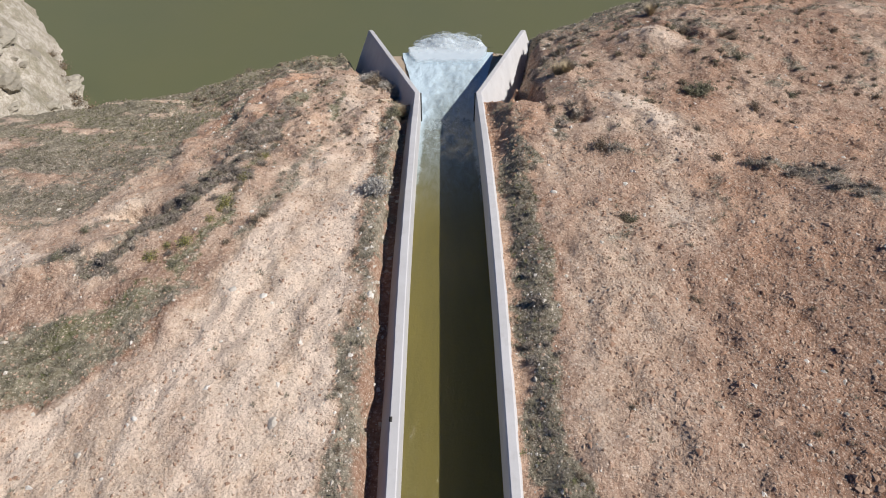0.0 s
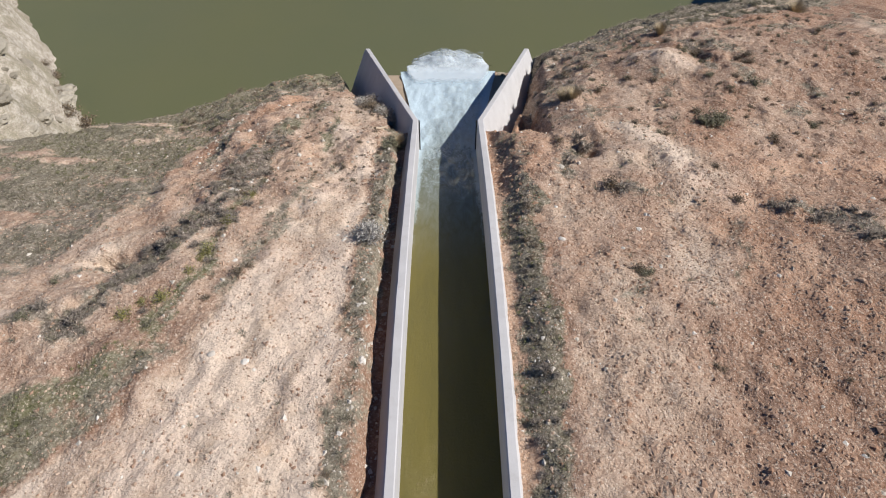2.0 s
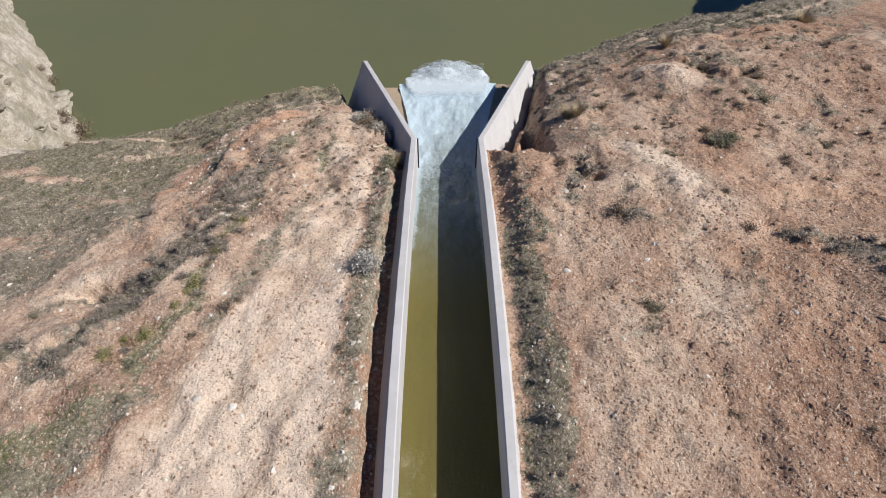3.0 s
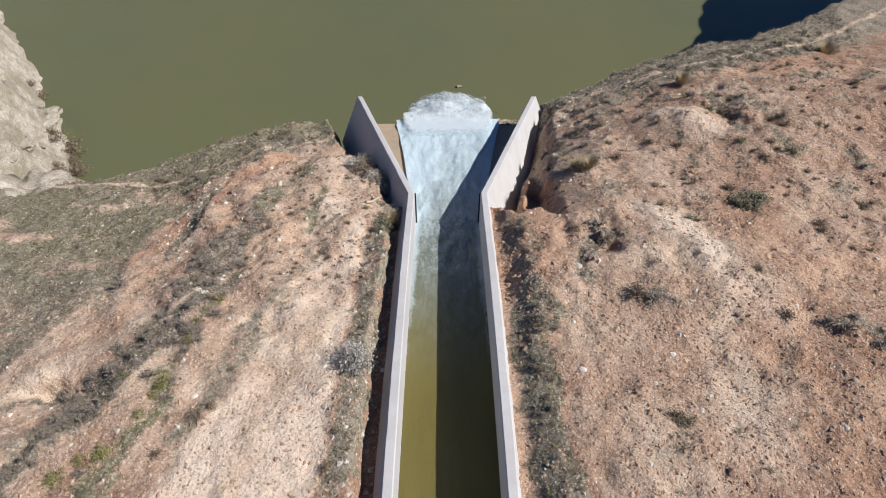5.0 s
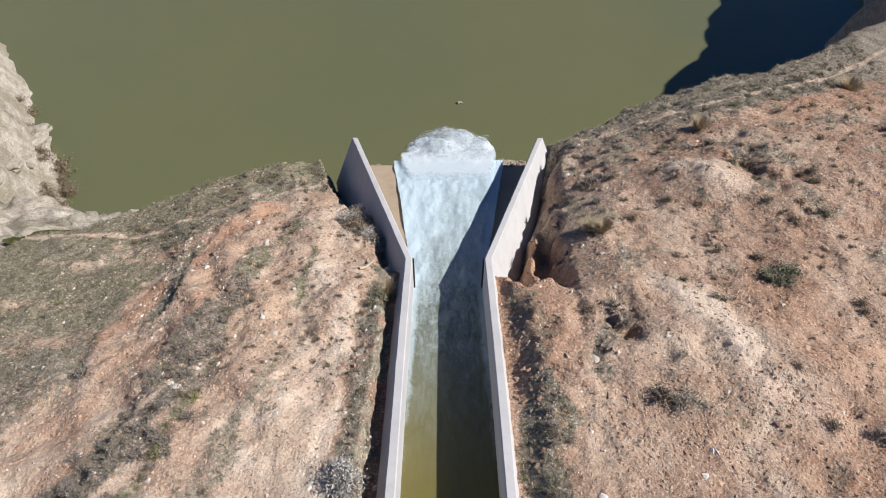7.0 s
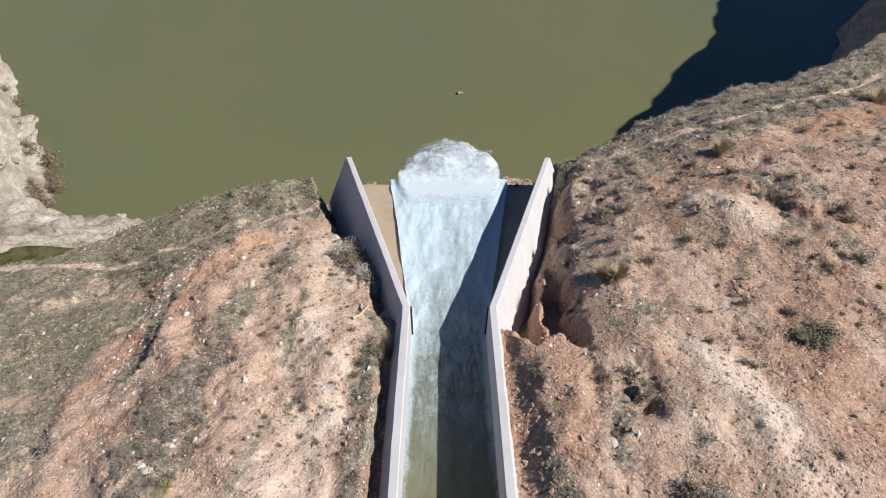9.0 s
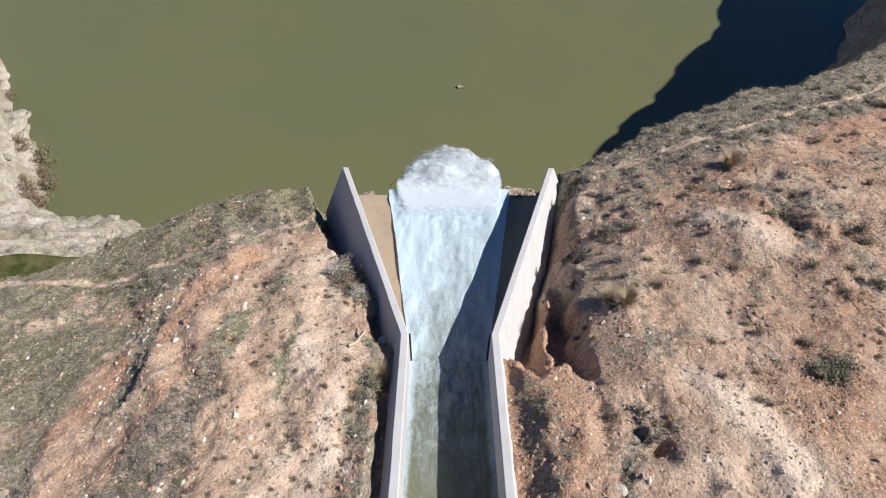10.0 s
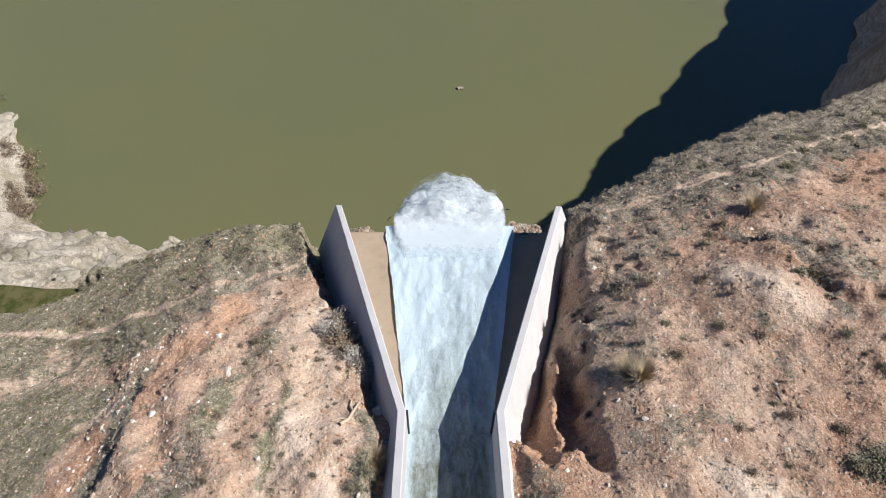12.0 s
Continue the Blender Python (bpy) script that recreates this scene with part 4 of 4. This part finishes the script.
# the overgrown ditch beside the flared wall
for kind, x, y, s in ((brown, -4.15, 35.6, 2.0), (brown, -3.85, 35.0, 1.9), (straw, -3.6, 34.7, 1.0), (grey, -4.4, 36.2, 1.4), (brown, -3.4, 34.1, 1.4), (grey, -3.2, 33.6, 1.1), (grey, -3.3, 35.6, 1.2), (grey, -2.75, 33.4, 0.9), (straw, -2.5, 32.6, 0.8), (olive, -2.55, 28.9, 1.0),
                      (brown, -2.35, 29.2, 0.9), (straw, -2.2, 29.1, 0.7), (olive, -2.75, 28.3, 0.7), (grey, -2.7, 19.9, 0.8), (grey, -2.9, 20.3, 0.7)):
    put(random.choice(kind), x, y, s)


def strew(things, n, x0, x1, y0, y1, lo, hi, chance, sink=0.02):
    x, y = rng.uniform(x0, x1, 60 * n), rng.uniform(y0, y1, 60 * n)
    z = land(x, y)
    keep = rng.random(60 * n) < np.clip(chance(x, y, z, *cover(x, y)[:5]), 0, 1)
    keep &= (np.abs(x - MID) > half_width(y) + THICK + 0.35) | (y > TIP + 0.1)
    for k in np.nonzero(keep)[0][:n]:
        put(random.choice(things), float(x[k]), float(y[k]), lo + (hi - lo) * random.random() ** 2, sink, float(z[k]))


hillside = lambda x, y, z, v, p, r, g, k: 0.9 * (1 - k) * (1 - v) * (1 - 0.7 * p) * (y < edge_y(x) - 1.5) * (0.35 + 0.65 * (grain(x, y, 2.5, 501) > 0))
strew(brown, 110, 5, 25, 25, 45, 0.25, 0.75, hillside)
strew(olive, 22, 6, 25, 26, 45, 0.3, 0.75, hillside)
strew(brown, 16, 5, 18, 7, 24, 0.2, 0.5, hillside)
strew(brown, 130, -9, -2.8, 24, 38, 0.16, 0.38, lambda x, y, z, v, p, r, g, k: 0.8 * (1 - v) * (y < edge_y(x) - 1.5))
brushy = lambda x, y, z, v, p, r, g, k: v * (1 - k) * (y < edge_y(x) - 1.5)
strew(grey, 70, -13, -8, 18, 28, 0.3, 0.75, brushy)
strew(grey, 22, -15, -10, 15.5, 20, 0.3, 0.8, brushy)
strew(brown, 18, -10, -5, 14, 36, 0.3, 0.6, brushy)
strew(olive, 26, -16, -6, 9, 36, 0.3, 0.6, brushy)
strew(grey, 20, 2.75, 4.3, 6, 23, 0.3, 0.65, brushy)
strew(brown, 14, 2.4, 4.3, 6, 28, 0.25, 0.5, brushy)
strew(brown, 16, -3.5, -2.2, 6, 28, 0.25, 0.5, brushy)
strew(grey, 22, 5, 10, 33, 43, 0.4, 0.9, brushy)
strew(grey, 16, 12, 18, 18, 21.5, 0.35, 0.8, brushy)
strew(olive, 30, 8, 27, 44, 54, 0.4, 0.9, brushy)
strew(brown, 24, -20, -6, 36, 43, 0.4, 0.8, brushy)
strew(brown, 34, -66, -40, 62, 96, 2.0, 4.5, lambda x, y, z, *m: ((z > -42.3) & (z < -39.5)) * 1.0, 0.05)
put(grey[0], 6.3, 26.9, 1.0), put(grey[1], 6.5, 26.1, 0.8), put(grey[2], 5.4, 24.7, 0.6), put(brown[0], 14.6, 36.6, 0.9), put(grey[1], 13.6, 38.8, 1.0)
dead = shrub("dead_bush", 77, 0.55, 0.5, 120, 1500, PALE_TWIG, PALE_TWIG, "pale grey dead bush beside the concrete wall", 0.030, 2.8)
put(dead, -2.75, 19.95, 1.25), put(dead, -2.95, 20.5, 0.8), put(dead, -4.75, 35.5, 1.1), put(brown[1], -4.35, 35.0, 1.5), put(brown[2], -3.9, 34.2, 1.3), put(dead, -3.75, 35.0, 2.0), put(dead, -3.6, 34.0, 1.2), put(dead, -3.0, 33.2, 0.9), put(dead, -2.55, 32.2, 0.8)
yellow = [shrub("yellow_green_bush", 60 + k, 0.5, 0.42, 34, 620, YELLOW_LEAF, TWIG, "yellow-green leafy bush on the bank", 0.040) for k in range(2)]
for o in yellow:
    tagged(o, group="yellow-green bushes on the bank")
for x, y, size in ((-8.7, 19.1, 0.85), (-8.45, 20.9, 0.7), (-9.6, 16.5, 0.75), (-10.7, 15.9, 0.7), (-9.0, 17.9, 0.5), (-8.1, 23.2, 0.6), (-10.2, 16.4, 0.45), (-8.9, 18.6, 0.45)):
    put(random.choice(yellow), x, y, size)
put(straw[0], -3.9, 35.2, 1.9), put(straw[1], -3.5, 34.6, 1.5), put(straw[0], -2.3, 29.3, 1.2)
for o in brown + grey + olive + straw + yellow + [dead]:
    remove(o)

pale_rocks = [tagged(part("pale_rock", rock_mesh(k), PALE_STONE, flat=True), "whitish weathered rock lying on earth", "rock", "pale rocks on the slope") for k in range(4)]
brown_rocks = [tagged(part("brown_rock", rock_mesh(10 + k), DARK_STONE, flat=True), "rough brown rock half sunk in soil", "rock", "brown rocks on the slope") for k in range(4)]
blocks = [tagged(part("limestone_boulder", rock_mesh(20 + k, 3, 0.62, 0.6), LIMESTONE, flat=True), "grey limestone boulder above the river", "boulder", "limestone boulders above the river") for k in range(4)]
anywhere = lambda x, y, z, v, p, r, g, k: (1.0 - k) * (y < edge_y(x) - 1) * (grain(x, y, 1.8, 503) > 0.1)
for x, y, s in ((-8.95, 23.7, 0.24), (-9.2, 23.9, 0.14), (-8.6, 24.7, 0.12), (-6.3, 26.6, 0.15), (-5.0, 9.1, 0.2), (-6.2, 13.9, 0.17), (-2.35, 31.6, 0.32), (5.1, 24.3, 0.2), (-8.2, 33.2, 0.2), (-10.4, 31.2, 0.16)):
    put(random.choice(pale_rocks), x, y, s, 0.3)
strew(pale_rocks, 34, -16, -2.4, 6, 38, 0.04, 0.13, anywhere, 0.3)
strew(pale_rocks, 45, 2.5, 24, 6, 44, 0.04, 0.13, anywhere, 0.3)
strew(brown_rocks, 60, 4.0, 20, 6, 36, 0.05, 0.14, anywhere, 0.3)
strew(brown_rocks, 40, -13, -8, 27, 38, 0.06, 0.2, anywhere, 0.3)
strew(blocks, 90, -36, -18, 44.6, 58, 0.25, 0.95, lambda x, y, z, *m: 1.0 * (z > -40) * (z < -17), 0.3)
strew(blocks, 30, -62, -46, 66, 92, 0.5, 2.0, lambda x, y, z, *m: 1.0 * (z > -41), 0.3)
strew(brown_rocks, 26, -4.6, -2.6, 43.35, 44.4, 0.08, 0.25, lambda x, y, z, *m: 1.0 + 0 * x, 0.3)
strew(brown_rocks, 26, 3.2, 5.3, 43.35, 44.4, 0.08, 0.25, lambda x, y, z, *m: 1.0 + 0 * x, 0.3)
for o in pale_rocks + brown_rocks + blocks:
    remove(o)


def stick(name, points, radius, mat, label, category, parent=None):
    cu = bpy.data.curves.new(name, "CURVE")
    cu.dimensions, cu.bevel_depth, cu.bevel_resolution = "3D", radius, 2
    sp = cu.splines.new("POLY")
    sp.points.add(len(points) - 1)
    for k, (q, p) in enumerate(zip(sp.points, points)):
        q.co, q.radius = (*p, 1), 1.0 - 0.6 * k / len(points)
    ob = new(name + "_line", cu)
    me = bpy.data.meshes.new_from_object(ob.evaluated_get(bpy.context.evaluated_depsgraph_get()))
    bpy.data.objects.remove(ob)
    me.materials.append(mat)
    ob = new(name, me)
    ob.parent = parent
    return tagged(ob, label, category)


# a bleached dead branch beside the ditch
bx, by = -3.55, 30.6
branch = tagged(new("dead_branch"), "bleached dead branch lying on bare earth", "branch")
for name, pts in (("limb", [(0, 0), (0.25, 0.3), (0.35, 0.7), (0.5, 1.15)]), ("fork", [(0.35, 0.7), (0.2, 1.0), (0.22, 1.3)]), ("fork", [(0.25, 0.3), (0.0, 0.35), (-0.3, 0.2)])):
    stick(name, [(bx + a, by + b, ground_z(bx + a, by + b) + 0.07) for a, b in pts], 0.075 if name == "limb" else 0.05, WOOD, "", "", branch)
# a piece of driftwood on the river
stick("driftwood", [(2.2, 96.6, RIVER_Z + 0.05), (2.6, 96.7, RIVER_Z + 0.1), (3.0, 96.6, RIVER_Z + 0.05)], 0.28, TWIG, "dark piece of driftwood floating on the river", "driftwood")
